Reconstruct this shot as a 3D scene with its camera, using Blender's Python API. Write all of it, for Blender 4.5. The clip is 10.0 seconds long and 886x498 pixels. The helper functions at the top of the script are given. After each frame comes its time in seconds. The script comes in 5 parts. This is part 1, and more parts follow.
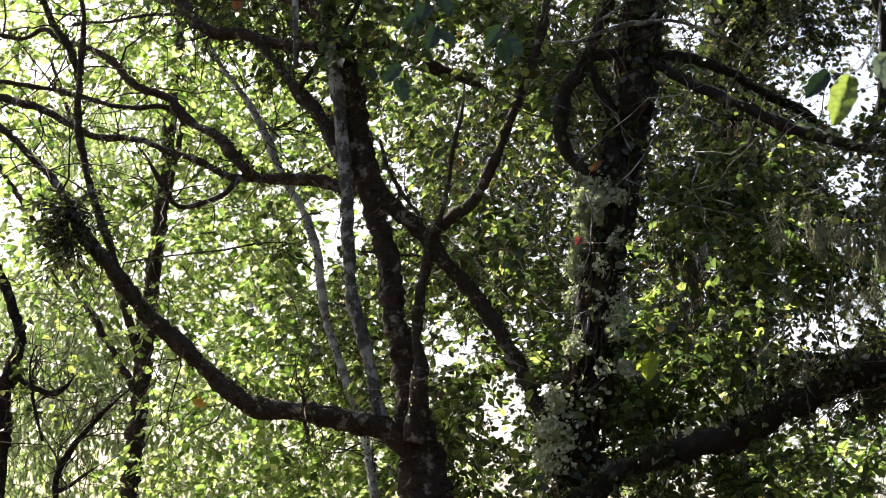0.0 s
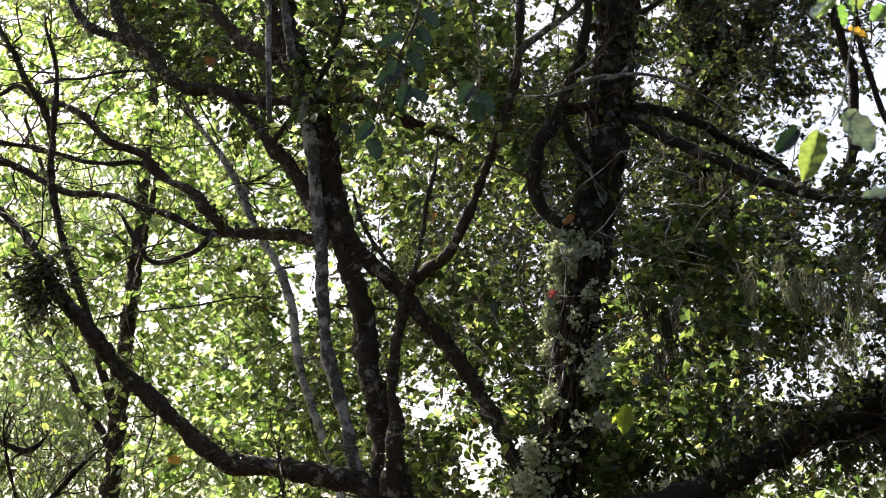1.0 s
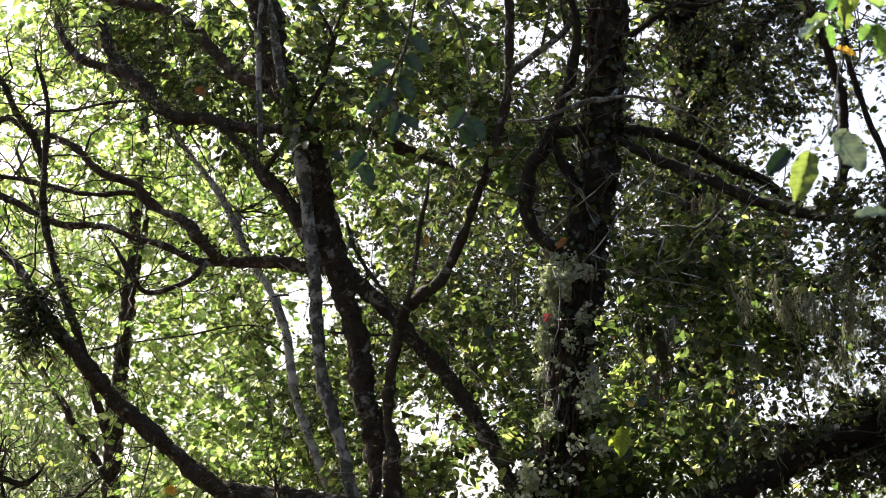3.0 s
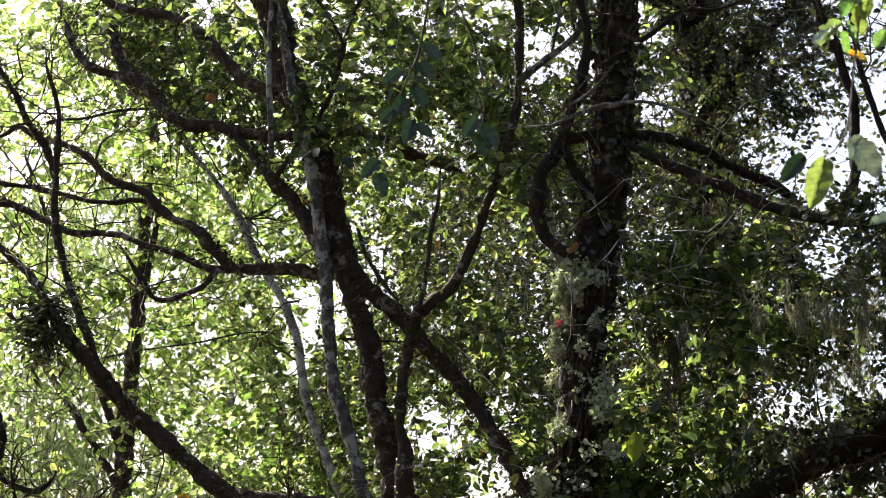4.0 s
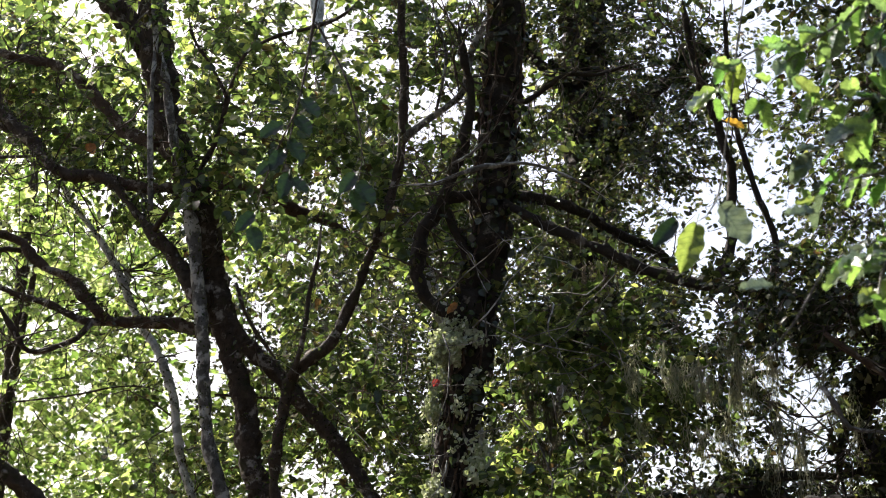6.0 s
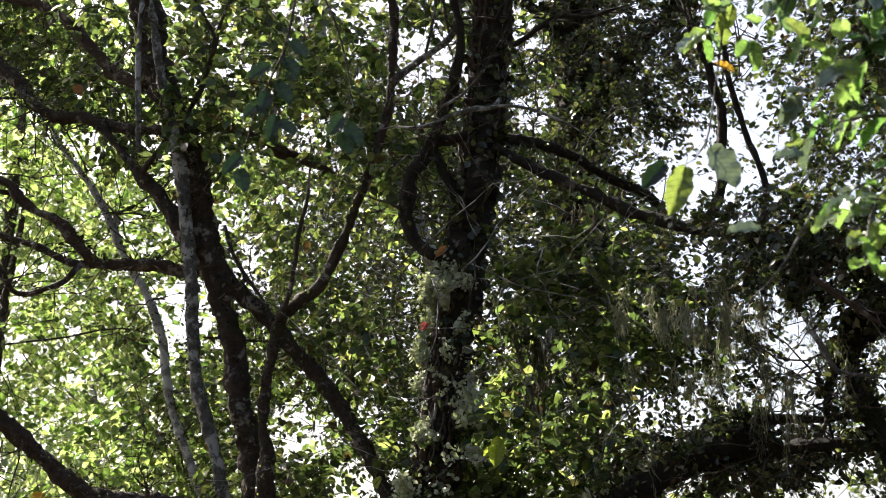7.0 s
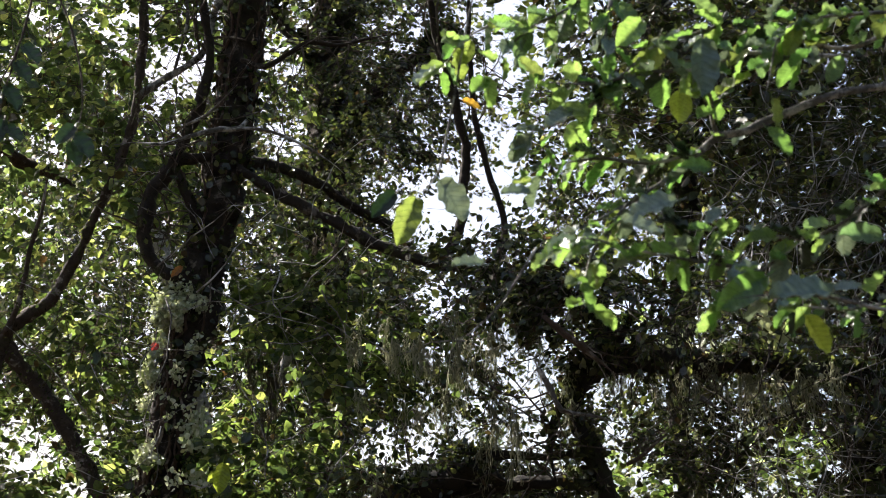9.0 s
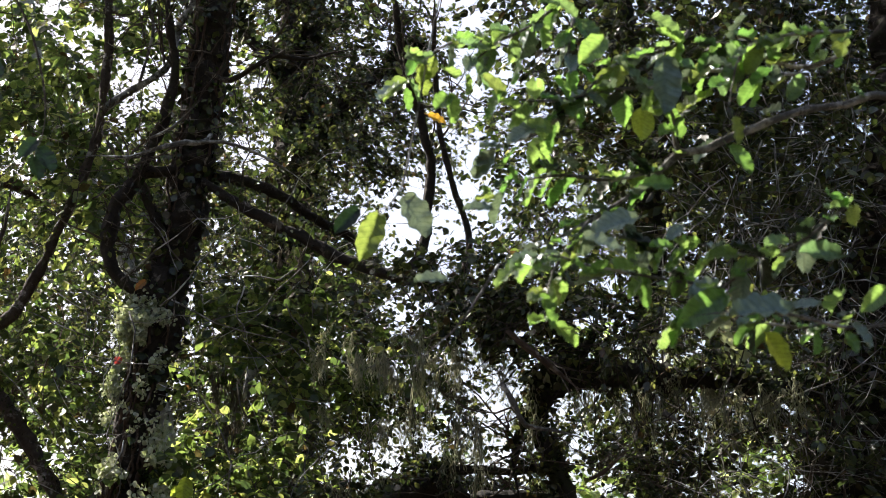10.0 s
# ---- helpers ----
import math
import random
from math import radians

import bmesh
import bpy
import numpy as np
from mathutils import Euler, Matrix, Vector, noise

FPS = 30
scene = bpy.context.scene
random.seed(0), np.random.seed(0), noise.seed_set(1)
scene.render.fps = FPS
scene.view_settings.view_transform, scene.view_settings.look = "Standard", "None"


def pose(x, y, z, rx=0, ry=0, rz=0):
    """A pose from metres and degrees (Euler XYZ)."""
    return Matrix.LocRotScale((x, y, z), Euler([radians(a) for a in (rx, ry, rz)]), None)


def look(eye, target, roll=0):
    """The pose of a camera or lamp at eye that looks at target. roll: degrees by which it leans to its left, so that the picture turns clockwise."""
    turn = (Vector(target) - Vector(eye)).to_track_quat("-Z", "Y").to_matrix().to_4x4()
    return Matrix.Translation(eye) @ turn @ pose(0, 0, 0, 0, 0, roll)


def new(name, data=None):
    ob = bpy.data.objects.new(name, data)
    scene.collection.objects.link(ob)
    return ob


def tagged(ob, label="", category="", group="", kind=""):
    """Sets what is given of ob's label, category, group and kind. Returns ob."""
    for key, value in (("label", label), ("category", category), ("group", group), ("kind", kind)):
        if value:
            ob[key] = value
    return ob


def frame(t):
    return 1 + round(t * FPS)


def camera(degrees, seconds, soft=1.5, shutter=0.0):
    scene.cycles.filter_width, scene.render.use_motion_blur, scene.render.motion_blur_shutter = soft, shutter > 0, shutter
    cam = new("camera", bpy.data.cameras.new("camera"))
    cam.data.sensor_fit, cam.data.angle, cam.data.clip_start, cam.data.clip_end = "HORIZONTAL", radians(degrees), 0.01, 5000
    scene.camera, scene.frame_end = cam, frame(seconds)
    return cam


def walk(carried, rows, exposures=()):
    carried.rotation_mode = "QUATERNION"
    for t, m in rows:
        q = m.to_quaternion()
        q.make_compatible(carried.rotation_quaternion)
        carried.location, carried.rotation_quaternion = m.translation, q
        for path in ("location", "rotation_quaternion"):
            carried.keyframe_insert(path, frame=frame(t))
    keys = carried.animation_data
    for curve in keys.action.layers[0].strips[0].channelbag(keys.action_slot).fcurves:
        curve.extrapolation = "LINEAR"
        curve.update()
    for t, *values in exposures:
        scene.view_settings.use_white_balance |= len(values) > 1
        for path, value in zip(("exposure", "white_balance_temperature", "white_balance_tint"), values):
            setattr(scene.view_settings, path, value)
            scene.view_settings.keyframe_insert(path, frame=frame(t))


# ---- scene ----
cam = camera(30.0, 10.0, soft=0.7, shutter=0.2)
cam.data.dof.use_dof = True
cam.data.dof.focus_distance, cam.data.dof.aperture_fstop = 10.0, 3.7
PATH = [
    (0.0, -0.037, -0.018, 1.533, 102.525, -1.194, 4.544),
    (0.5, -0.026, -0.030, 1.547, 103.720, -0.608, 3.999),
    (1.0, -0.028, -0.035, 1.572, 104.167, -0.505, 3.844),
    (1.5, -0.023, -0.036, 1.575, 104.291, -0.304, 3.766),
    (2.0, -0.028, -0.032, 1.574, 104.212, 0.090, 3.646),
    (2.5, -0.024, -0.041, 1.578, 104.715, 0.483, 3.769),
    (2.7, -0.024, -0.041, 1.578, 104.985, 0.483, 3.829),
    (3.8, -0.065, -0.055, 1.598, 104.937, 0.779, 4.006),
    (4.0, -0.065, -0.055, 1.598, 105.094, 0.779, 4.126),
    (4.5, -0.026, -0.023, 1.608, 105.513, 0.561, 2.636),
    (5.0, 0.017, -0.019, 1.640, 107.005, 0.805, 0.109),
    (5.2, 0.017, -0.019, 1.640, 107.395, 0.805, -0.281),
    (6.3, -0.004, -0.002, 1.600, 106.567, 0.481, 0.198),
    (6.5, -0.004, -0.002, 1.600, 105.999, 0.481, 0.138),
    (7.0, 0.011, 0.019, 1.604, 105.160, 0.493, -0.227),
    (7.5, 0.044, 0.037, 1.595, 104.804, 0.406, -1.673),
    (8.0, 0.086, 0.073, 1.595, 105.029, 0.257, -5.111),
    (8.5, 0.121, 0.069, 1.603, 105.861, 0.031, -8.191),
    (9.0, 0.134, 0.075, 1.601, 106.213, -0.277, -9.086),
    (9.5, 0.144, 0.072, 1.604, 106.425, -0.022, -9.925),
    (10.0, 0.150, 0.061, 1.613, 106.625, -0.140, -10.207),
]
walk(cam, [(t, pose(*row)) for t, *row in PATH], [(0.0, 1.75, 6550, 14), (10.0, 1.75, 6550, 14)])

# ---- world and sun ----
SUN_TO = Vector((-0.48, 0.55, 0.685)).normalized()
world = bpy.data.worlds.new("sky")
scene.world = world
world.use_nodes = True
wn = world.node_tree.nodes
sky = wn.new("ShaderNodeTexSky")
sky.sky_type = "NISHITA"
sky.sun_disc = False
sky.sun_elevation = math.asin(SUN_TO.z)
sky.sun_rotation = math.atan2(SUN_TO.x, SUN_TO.y)
sky.air_density, sky.dust_density, sky.ozone_density = 1.0, 4.5, 0.6
wn["Background"].inputs["Strength"].default_value = 0.085
world.node_tree.links.new(sky.outputs[0], wn["Background"].inputs["Color"])
sun_data = bpy.data.lights.new("sun", "SUN")
sun_data.energy, sun_data.angle, sun_data.color = 5.0, radians(0.5), (1.0, 0.95, 0.86)
sun = new("sun", sun_data)
sun.matrix_world = look((0, 0, 30), Vector((0, 0, 30)) - SUN_TO)


# ---- materials ----
def material(name):
    m = bpy.data.materials.new(name)
    m.use_nodes = True
    return m, m.node_tree.nodes, m.node_tree.links


def ramp(nodes, stops):
    node = nodes.new("ShaderNodeValToRGB")
    els = node.color_ramp.elements
    while len(els) < len(stops):
        els.new(0.5)
    for e, (at, col) in zip(els, stops):
        e.position, e.color = at, (*col, 1)
    return node


def noise_node(nodes, links, coord, scale, detail=4, rough=0.6):
    node = nodes.new("ShaderNodeTexNoise")
    node.inputs["Scale"].default_value = scale
    node.inputs["Detail"].default_value = detail
    node.inputs["Roughness"].default_value = rough
    links.new(coord, node.inputs["Vector"])
    return node


def leaf_material(name, reflect, glow, gloss=0.42, share=0.5, single=False, at=None):
    """A thin leaf: a glossy upper face and light that passes through. Tones differ from leaf to leaf."""
    m, nodes, links = material(name)
    bsdf, out = nodes["Principled BSDF"], nodes["Material Output"]
    geo = nodes.new("ShaderNodeObjectInfo" if single else "ShaderNodeNewGeometry")
    coord = nodes.new("ShaderNodeTexCoord").outputs["Object"]
    n = len(reflect)
    at = at or [i / max(1, n - 1) for i in range(n)]
    r1, r2 = ramp(nodes, list(zip(at, reflect))), ramp(nodes, list(zip(at, glow)))
    spots = noise_node(nodes, links, coord, 7.0 if single else 45.0, 5)
    mott = ramp(nodes, [(0.3, (0.62, 0.62, 0.6)), (0.62, (1, 1, 1))])
    links.new(spots.outputs["Fac"], mott.inputs[0])
    veins = None
    if single:
        # side veins slant forward from the midrib
        split, fold, sub, wave = nodes.new("ShaderNodeSeparateXYZ"), nodes.new("ShaderNodeMath"), nodes.new("ShaderNodeMath"), nodes.new("ShaderNodeMath")
        fold.operation, sub.operation, wave.operation = "ABSOLUTE", "MULTIPLY_ADD", "SINE"
        links.new(coord, split.inputs[0])
        links.new(split.outputs["Y"], fold.inputs[0])
        links.new(fold.outputs[0], sub.inputs[0])
        sub.inputs[1].default_value = -0.8
        links.new(split.outputs["X"], sub.inputs[2])
        scale = nodes.new("ShaderNodeMath")
        scale.operation = "MULTIPLY"
        scale.inputs[1].default_value = 52.0
        links.new(sub.outputs[0], scale.inputs[0])
        links.new(scale.outputs[0], wave.inputs[0])
        shade = ramp(nodes, [(0.0, (1, 1, 1)), (0.8, (0.95, 0.96, 0.93)), (1.0, (0.66, 0.72, 0.62))])
        links.new(wave.outputs[0], shade.inputs[0])
        both = nodes.new("ShaderNodeMixRGB")
        both.blend_type = "MULTIPLY"
        both.inputs[0].default_value = 1.0
        links.new(mott.outputs[0], both.inputs[1])
        links.new(shade.outputs[0], both.inputs[2])
        mott, veins = both, wave
    outs = []
    for r in (r1, r2):
        links.new(geo.outputs["Random" if single else "Random Per Island"], r.inputs[0])
        mul = nodes.new("ShaderNodeMixRGB")
        mul.blend_type = "MULTIPLY"
        mul.inputs[0].default_value = 1.0
        links.new(r.outputs[0], mul.inputs[1])
        links.new(mott.outputs[0], mul.inputs[2])
        outs.append(mul.outputs[0])
    links.new(outs[0], bsdf.inputs["Base Color"])
    bsdf.inputs["Roughness"].default_value = gloss
    bsdf.inputs["Specular IOR Level"].default_value = 0.6
    bump = nodes.new("ShaderNodeBump")
    bump.inputs["Strength"].default_value = 0.12 if single else 0.35
    bump.inputs["Distance"].default_value = 0.01
    fine = noise_node(nodes, links, coord, 90.0, 2)
    links.new(veins.outputs[0] if veins else fine.outputs["Fac"], bump.inputs["Height"])
    links.new(bump.outputs[0], bsdf.inputs["Normal"])
    trans = nodes.new("ShaderNodeBsdfTranslucent")
    links.new(outs[1], trans.inputs["Color"])
    mix = nodes.new("ShaderNodeMixShader")
    mix.inputs[0].default_value = share
    links.new(bsdf.outputs[0], mix.inputs[1])
    links.new(trans.outputs[0], mix.inputs[2])
    links.new(mix.outputs[0], out.inputs["Surface"])
    return m


def bark_material(name, dark, mid, patch, cover, moss=0.0, rough=0.9):
    """Furrowed bark with pale lichen patches (cover: their share) and moss."""
    m, nodes, links = material(name)
    bsdf = nodes["Principled BSDF"]
    coord = nodes.new("ShaderNodeTexCoord").outputs["Object"]
    grain = noise_node(nodes, links, coord, 26.0, 8, 0.7)
    base = ramp(nodes, [(0.32, dark), (0.68, mid)])
    links.new(grain.outputs["Fac"], base.inputs[0])
    blot = noise_node(nodes, links, coord, 10.0, 6, 0.65)
    mask = ramp(nodes, [(0.62 - 0.3 * cover, (0, 0, 0)), (0.70 - 0.3 * cover, (1, 1, 1))])
    links.new(blot.outputs["Fac"], mask.inputs[0])
    mix = nodes.new("ShaderNodeMixRGB")
    links.new(mask.outputs[0], mix.inputs[0])
    links.new(base.outputs[0], mix.inputs[1])
    mix.inputs[2].default_value = (*patch, 1)
    tone = mix.outputs[0]
    if moss > 0:
        green = noise_node(nodes, links, coord, 4.0, 7, 0.7)
        cut = ramp(nodes, [(0.62 - 0.3 * moss, (0, 0, 0)), (0.74 - 0.3 * moss, (1, 1, 1))])
        links.new(green.outputs["Fac"], cut.inputs[0])
        mix2 = nodes.new("ShaderNodeMixRGB")
        links.new(cut.outputs[0], mix2.inputs[0])
        links.new(tone, mix2.inputs[1])
        mix2.inputs[2].default_value = (0.024, 0.03, 0.01, 1)
        tone = mix2.outputs[0]
    links.new(tone, bsdf.inputs["Base Color"])
    bsdf.inputs["Roughness"].default_value = rough
    bsdf.inputs["Specular IOR Level"].default_value = 0.25
    bump = nodes.new("ShaderNodeBump")
    bump.inputs["Strength"].default_value = 0.9
    bump.inputs["Distance"].default_value = 0.02
    links.new(grain.outputs["Fac"], bump.inputs["Height"])
    links.new(bump.outputs[0], bsdf.inputs["Normal"])
    return m


BARK = bark_material("mottled_bark", (0.016, 0.011, 0.008), (0.068, 0.048, 0.035), (0.25, 0.22, 0.20), 0.2, 0.12)
PALE = bark_material("pale_bark", (0.035, 0.031, 0.027), (0.14, 0.132, 0.125), (0.34, 0.33, 0.315), 0.42)
WHITE = bark_material("whitish_bark", (0.17, 0.165, 0.155), (0.38, 0.37, 0.35), (0.56, 0.55, 0.53), 0.5)
BROWN = bark_material("brown_bark", (0.028, 0.016, 0.010), (0.080, 0.051, 0.035), (0.18, 0.15, 0.125), 0.25, 0.10)
# next two: bark and moss, with the limbs' shade put in as near-black tones
DARK = bark_material("shaded_dark_bark", (0.009, 0.006, 0.0045), (0.030, 0.022, 0.017), (0.12, 0.10, 0.085), 0.12, 0.22)
MOSSY = bark_material("shaded_mossy_bark", (0.007, 0.006, 0.005), (0.02, 0.016, 0.012), (0.055, 0.05, 0.04), 0.12, 0.4)
TWIG = bark_material("twig_bark", (0.02, 0.014, 0.01), (0.08, 0.06, 0.045), (0.2, 0.18, 0.15), 0.2)

# lit copy of the leaf: sunlight is put into brighter, yellower tones
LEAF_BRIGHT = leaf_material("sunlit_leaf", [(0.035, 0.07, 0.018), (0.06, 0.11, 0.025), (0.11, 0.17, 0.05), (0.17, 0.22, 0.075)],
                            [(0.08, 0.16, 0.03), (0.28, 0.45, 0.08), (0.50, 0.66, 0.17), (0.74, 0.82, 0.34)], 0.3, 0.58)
LEAF_MID = leaf_material("green_leaf", [(0.07, 0.045, 0.022), (0.034, 0.044, 0.020), (0.040, 0.061, 0.026), (0.062, 0.090, 0.032), (0.14, 0.155, 0.06)],
                         [(0.15, 0.09, 0.03), (0.07, 0.115, 0.03), (0.13, 0.21, 0.05), (0.34, 0.47, 0.09), (0.72, 0.78, 0.22)], 0.25, 0.46, at=(0.0, 0.06, 0.45, 0.78, 1.0))
# darker copy of the green leaf: shade inside the crowns is in its tones
LEAF_DARK = leaf_material("shaded_dark_leaf", [(0.075, 0.048, 0.026), (0.026, 0.029, 0.015), (0.030, 0.038, 0.018), (0.045, 0.055, 0.025), (0.11, 0.11, 0.055)],
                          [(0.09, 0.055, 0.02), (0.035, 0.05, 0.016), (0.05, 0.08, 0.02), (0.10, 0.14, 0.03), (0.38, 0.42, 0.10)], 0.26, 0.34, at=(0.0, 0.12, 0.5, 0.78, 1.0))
LEAF_NEAR = leaf_material("near_leaf", [(0.045, 0.10, 0.04), (0.065, 0.13, 0.045), (0.09, 0.16, 0.05), (0.08, 0.13, 0.08)],
                          [(0.14, 0.32, 0.06), (0.24, 0.45, 0.08), (0.38, 0.56, 0.12), (0.18, 0.32, 0.11)], 0.3, 0.45, True)
# sky reflection on the leaf is put into its colour as bluish grey
LEAF_SKY_SHEEN = leaf_material("sky_sheen_leaf", [(0.11, 0.17, 0.15), (0.17, 0.23, 0.21)], [(0.2, 0.28, 0.14), (0.25, 0.32, 0.18)], 0.34, 0.22, True)
LEAF_LIME = leaf_material("lime_leaf", [(0.12, 0.18, 0.035), (0.14, 0.2, 0.04)], [(0.25, 0.34, 0.06), (0.28, 0.36, 0.08)], 0.42, 0.45, True)
# shaded copy of the near leaf, its shade put into near-black greens
LEAF_SHADE = leaf_material("shaded_near_leaf", [(0.010, 0.019, 0.008), (0.017, 0.028, 0.012)], [(0.012, 0.032, 0.010), (0.02, 0.045, 0.014)], 0.52, 0.25, True)
# pale leaf, whitened further so the colour carries sunlight on the creeper
LEAF_PALE = leaf_material("pale_leaf", [(0.38, 0.43, 0.27), (0.54, 0.57, 0.42), (0.66, 0.68, 0.56)],
                          [(0.25, 0.32, 0.1), (0.35, 0.4, 0.15), (0.62, 0.64, 0.42)], 0.5, 0.5)
# pale tones that stand in for sun on a trunk further back
LEAF_STAND_IN = leaf_material("sunlit_trunk_stand_in", [(0.40, 0.38, 0.30), (0.52, 0.50, 0.40)], [(0.55, 0.52, 0.38), (0.65, 0.62, 0.45)], 0.6, 0.5, True)
LEAF_YELLOW = leaf_material("yellow_green_leaf", [(0.34, 0.42, 0.04), (0.40, 0.48, 0.05)], [(0.52, 0.64, 0.07), (0.58, 0.70, 0.10)], 0.4, 0.6, True)
LEAF_ORANGE = leaf_material("orange_leaf", [(0.26, 0.11, 0.03), (0.30, 0.14, 0.04)], [(0.42, 0.17, 0.04), (0.46, 0.2, 0.05)], 0.6, 0.5, True)
LEAF_RED = leaf_material("red_leaf", [(0.22, 0.03, 0.02), (0.26, 0.04, 0.02)], [(0.3, 0.04, 0.03), (0.34, 0.05, 0.04)], 0.6, 0.5, True)
LEAF_AMBER = leaf_material("amber_leaf", [(0.40, 0.24, 0.03), (0.45, 0.28, 0.04)], [(0.65, 0.38, 0.04), (0.7, 0.42, 0.05)], 0.55, 0.55, True)
BEARD = leaf_material("beard_lichen", [(0.24, 0.26, 0.16), (0.40, 0.41, 0.28), (0.58, 0.57, 0.44)],
                      [(0.22, 0.24, 0.12), (0.38, 0.39, 0.22), (0.6, 0.57, 0.37)], 0.9, 0.5)
MOSS = leaf_material("dry_moss", [(0.07, 0.055, 0.035), (0.13, 0.105, 0.07), (0.22, 0.19, 0.14)],
                     [(0.10, 0.08, 0.05), (0.18, 0.15, 0.09), (0.28, 0.25, 0.17)], 0.9, 0.4)
STRAND = leaf_material("weeping_needles", [(0.10, 0.16, 0.06), (0.2, 0.26, 0.13), (0.32, 0.35, 0.24)],
                       [(0.25, 0.38, 0.12), (0.4, 0.5, 0.22), (0.52, 0.58, 0.34)], 0.6, 0.5)


def ground_material():
    m, nodes, links = material("leaf_litter")
    bsdf = nodes["Principled BSDF"]
    coord = nodes.new("ShaderNodeTexCoord").outputs["Object"]
    a, b = noise_node(nodes, links, coord, 9.0, 8, 0.7), noise_node(nodes, links, coord, 0.5, 4)
    r1 = ramp(nodes, [(0.3, (0.03, 0.02, 0.012)), (0.5, (0.09, 0.06, 0.03)), (0.7, (0.06, 0.08, 0.025))])
    r2 = ramp(nodes, [(0.35, (0.6, 0.6, 0.6)), (0.65, (1, 1, 1))])
    links.new(a.outputs["Fac"], r1.inputs[0])
    links.new(b.outputs["Fac"], r2.inputs[0])
    mul = nodes.new("ShaderNodeMixRGB")
    mul.blend_type = "MULTIPLY"
    mul.inputs[0].default_value = 1.0
    links.new(r1.outputs[0], mul.inputs[1])
    links.new(r2.outputs[0], mul.inputs[2])
    links.new(mul.outputs[0], bsdf.inputs["Base Color"])
    bsdf.inputs["Roughness"].default_value = 0.95
    bump = nodes.new("ShaderNodeBump")
    bump.inputs["Distance"].default_value = 0.05
    links.new(a.outputs["Fac"], bump.inputs["Height"])
    links.new(bump.outputs[0], bsdf.inputs["Normal"])
    return m


GROUND = ground_material()
rng = np.random.default_rng(7)


# ---- builders ----
def mesh_from(name, verts, faces, mat, smooth=True):
    me = bpy.data.meshes.new(name)
    me.from_pydata(verts, [], faces)
    me.materials.append(mat)
    me.polygons.foreach_set("use_smooth", [smooth] * len(me.polygons))
    me.update()
    return me


def mesh_arrays(name, verts, quads, tris, mat, smooth=False):
    """A mesh from arrays of places, four-cornered and three-cornered faces."""
    me = bpy.data.meshes.new(name)
    loops = np.concatenate([quads.ravel(), tris.ravel()]).astype(np.int32)
    nq, ntri = len(quads), len(tris)
    starts = np.concatenate([np.arange(nq) * 4, nq * 4 + np.arange(ntri) * 3]).astype(np.int32)
    me.vertices.add(len(verts))
    me.vertices.foreach_set("co", np.asarray(verts, np.float32).ravel())
    me.loops.add(len(loops))
    me.loops.foreach_set("vertex_index", loops)
    me.polygons.add(nq + ntri)
    me.polygons.foreach_set("loop_start", starts)
    me.polygons.foreach_set("use_smooth", np.full(nq + ntri, smooth))
    me.materials.append(mat)
    me.update(calc_edges=True)
    me.validate()
    return me


def tree(name, x, y, label):
    ob = new(name)
    ob.location = (x, y, 0)
    ob.empty_display_size = 0.2
    return tagged(ob, label, "tree")


def part(name, me, parent, label="", kind=""):
    """Links a mesh in world places as a part of a thing."""
    ob = new(name, me)
    ob.parent = parent
    ob.matrix_parent_inverse = Matrix.Translation(parent.location).inverted()
    return tagged(ob, label, kind=kind)


def spline(points, step):
    """Rows of x, y, z, radius on a smooth curve through the points."""
    p = np.array(points, float)
    p = np.vstack([2 * p[0] - p[1], p, 2 * p[-1] - p[-2]])
    rows = []
    for a, b, c, d in zip(p, p[1:], p[2:], p[3:]):
        n = max(2, int(np.linalg.norm((c - b)[:3]) / step))
        for t in np.arange(n) / n:
            rows.append(0.5 * (2 * b + (c - a) * t + (2 * a - 5 * b + 4 * c - d) * t * t + (3 * b - a - 3 * c + d) * t ** 3))
    rows.append(p[-2])
    rows = np.array(rows)
    rows[:, 3] = np.maximum(rows[:, 3], 0.002)
    return rows


def tube(rows, sides, lumps=0.12, seed=0.0):
    """A knobbly tube along rows of x, y, z, radius, closed at both ends."""
    verts, faces = [], []
    side = Vector((1, 0, 0))
    n = len(rows)
    for i, row in enumerate(rows):
        at = Vector(row[:3])
        ahead = (Vector(rows[min(i + 1, n - 1)][:3]) - Vector(rows[max(i - 1, 0)][:3])).normalized()
        side = (side - ahead * side.dot(ahead))
        if side.length < 1e-3:
            side = ahead.orthogonal()
        side.normalize()
        other = ahead.cross(side)
        for k in range(sides):
            a = 2 * math.pi * k / sides
            way = side * math.cos(a) + other * math.sin(a)
            q = at + way * row[3]
            bulge = 1 + lumps * (0.45 * noise.noise(q * 6 + Vector((seed, 0, 0))) + 0.6 * noise.noise(q * 19) + 0.6 * noise.noise(q * 43))
            verts.append(at + way * row[3] * bulge)
    for i in range(n - 1):
        for k in range(sides):
            a, b = i * sides + k, i * sides + (k + 1) % sides
            faces.append((a, b, b + sides, a + sides))
    faces.append(tuple(range(sides - 1, -1, -1)))
    faces.append(tuple((n - 1) * sides + k for k in range(sides)))
    return verts, faces


GROWN = {}


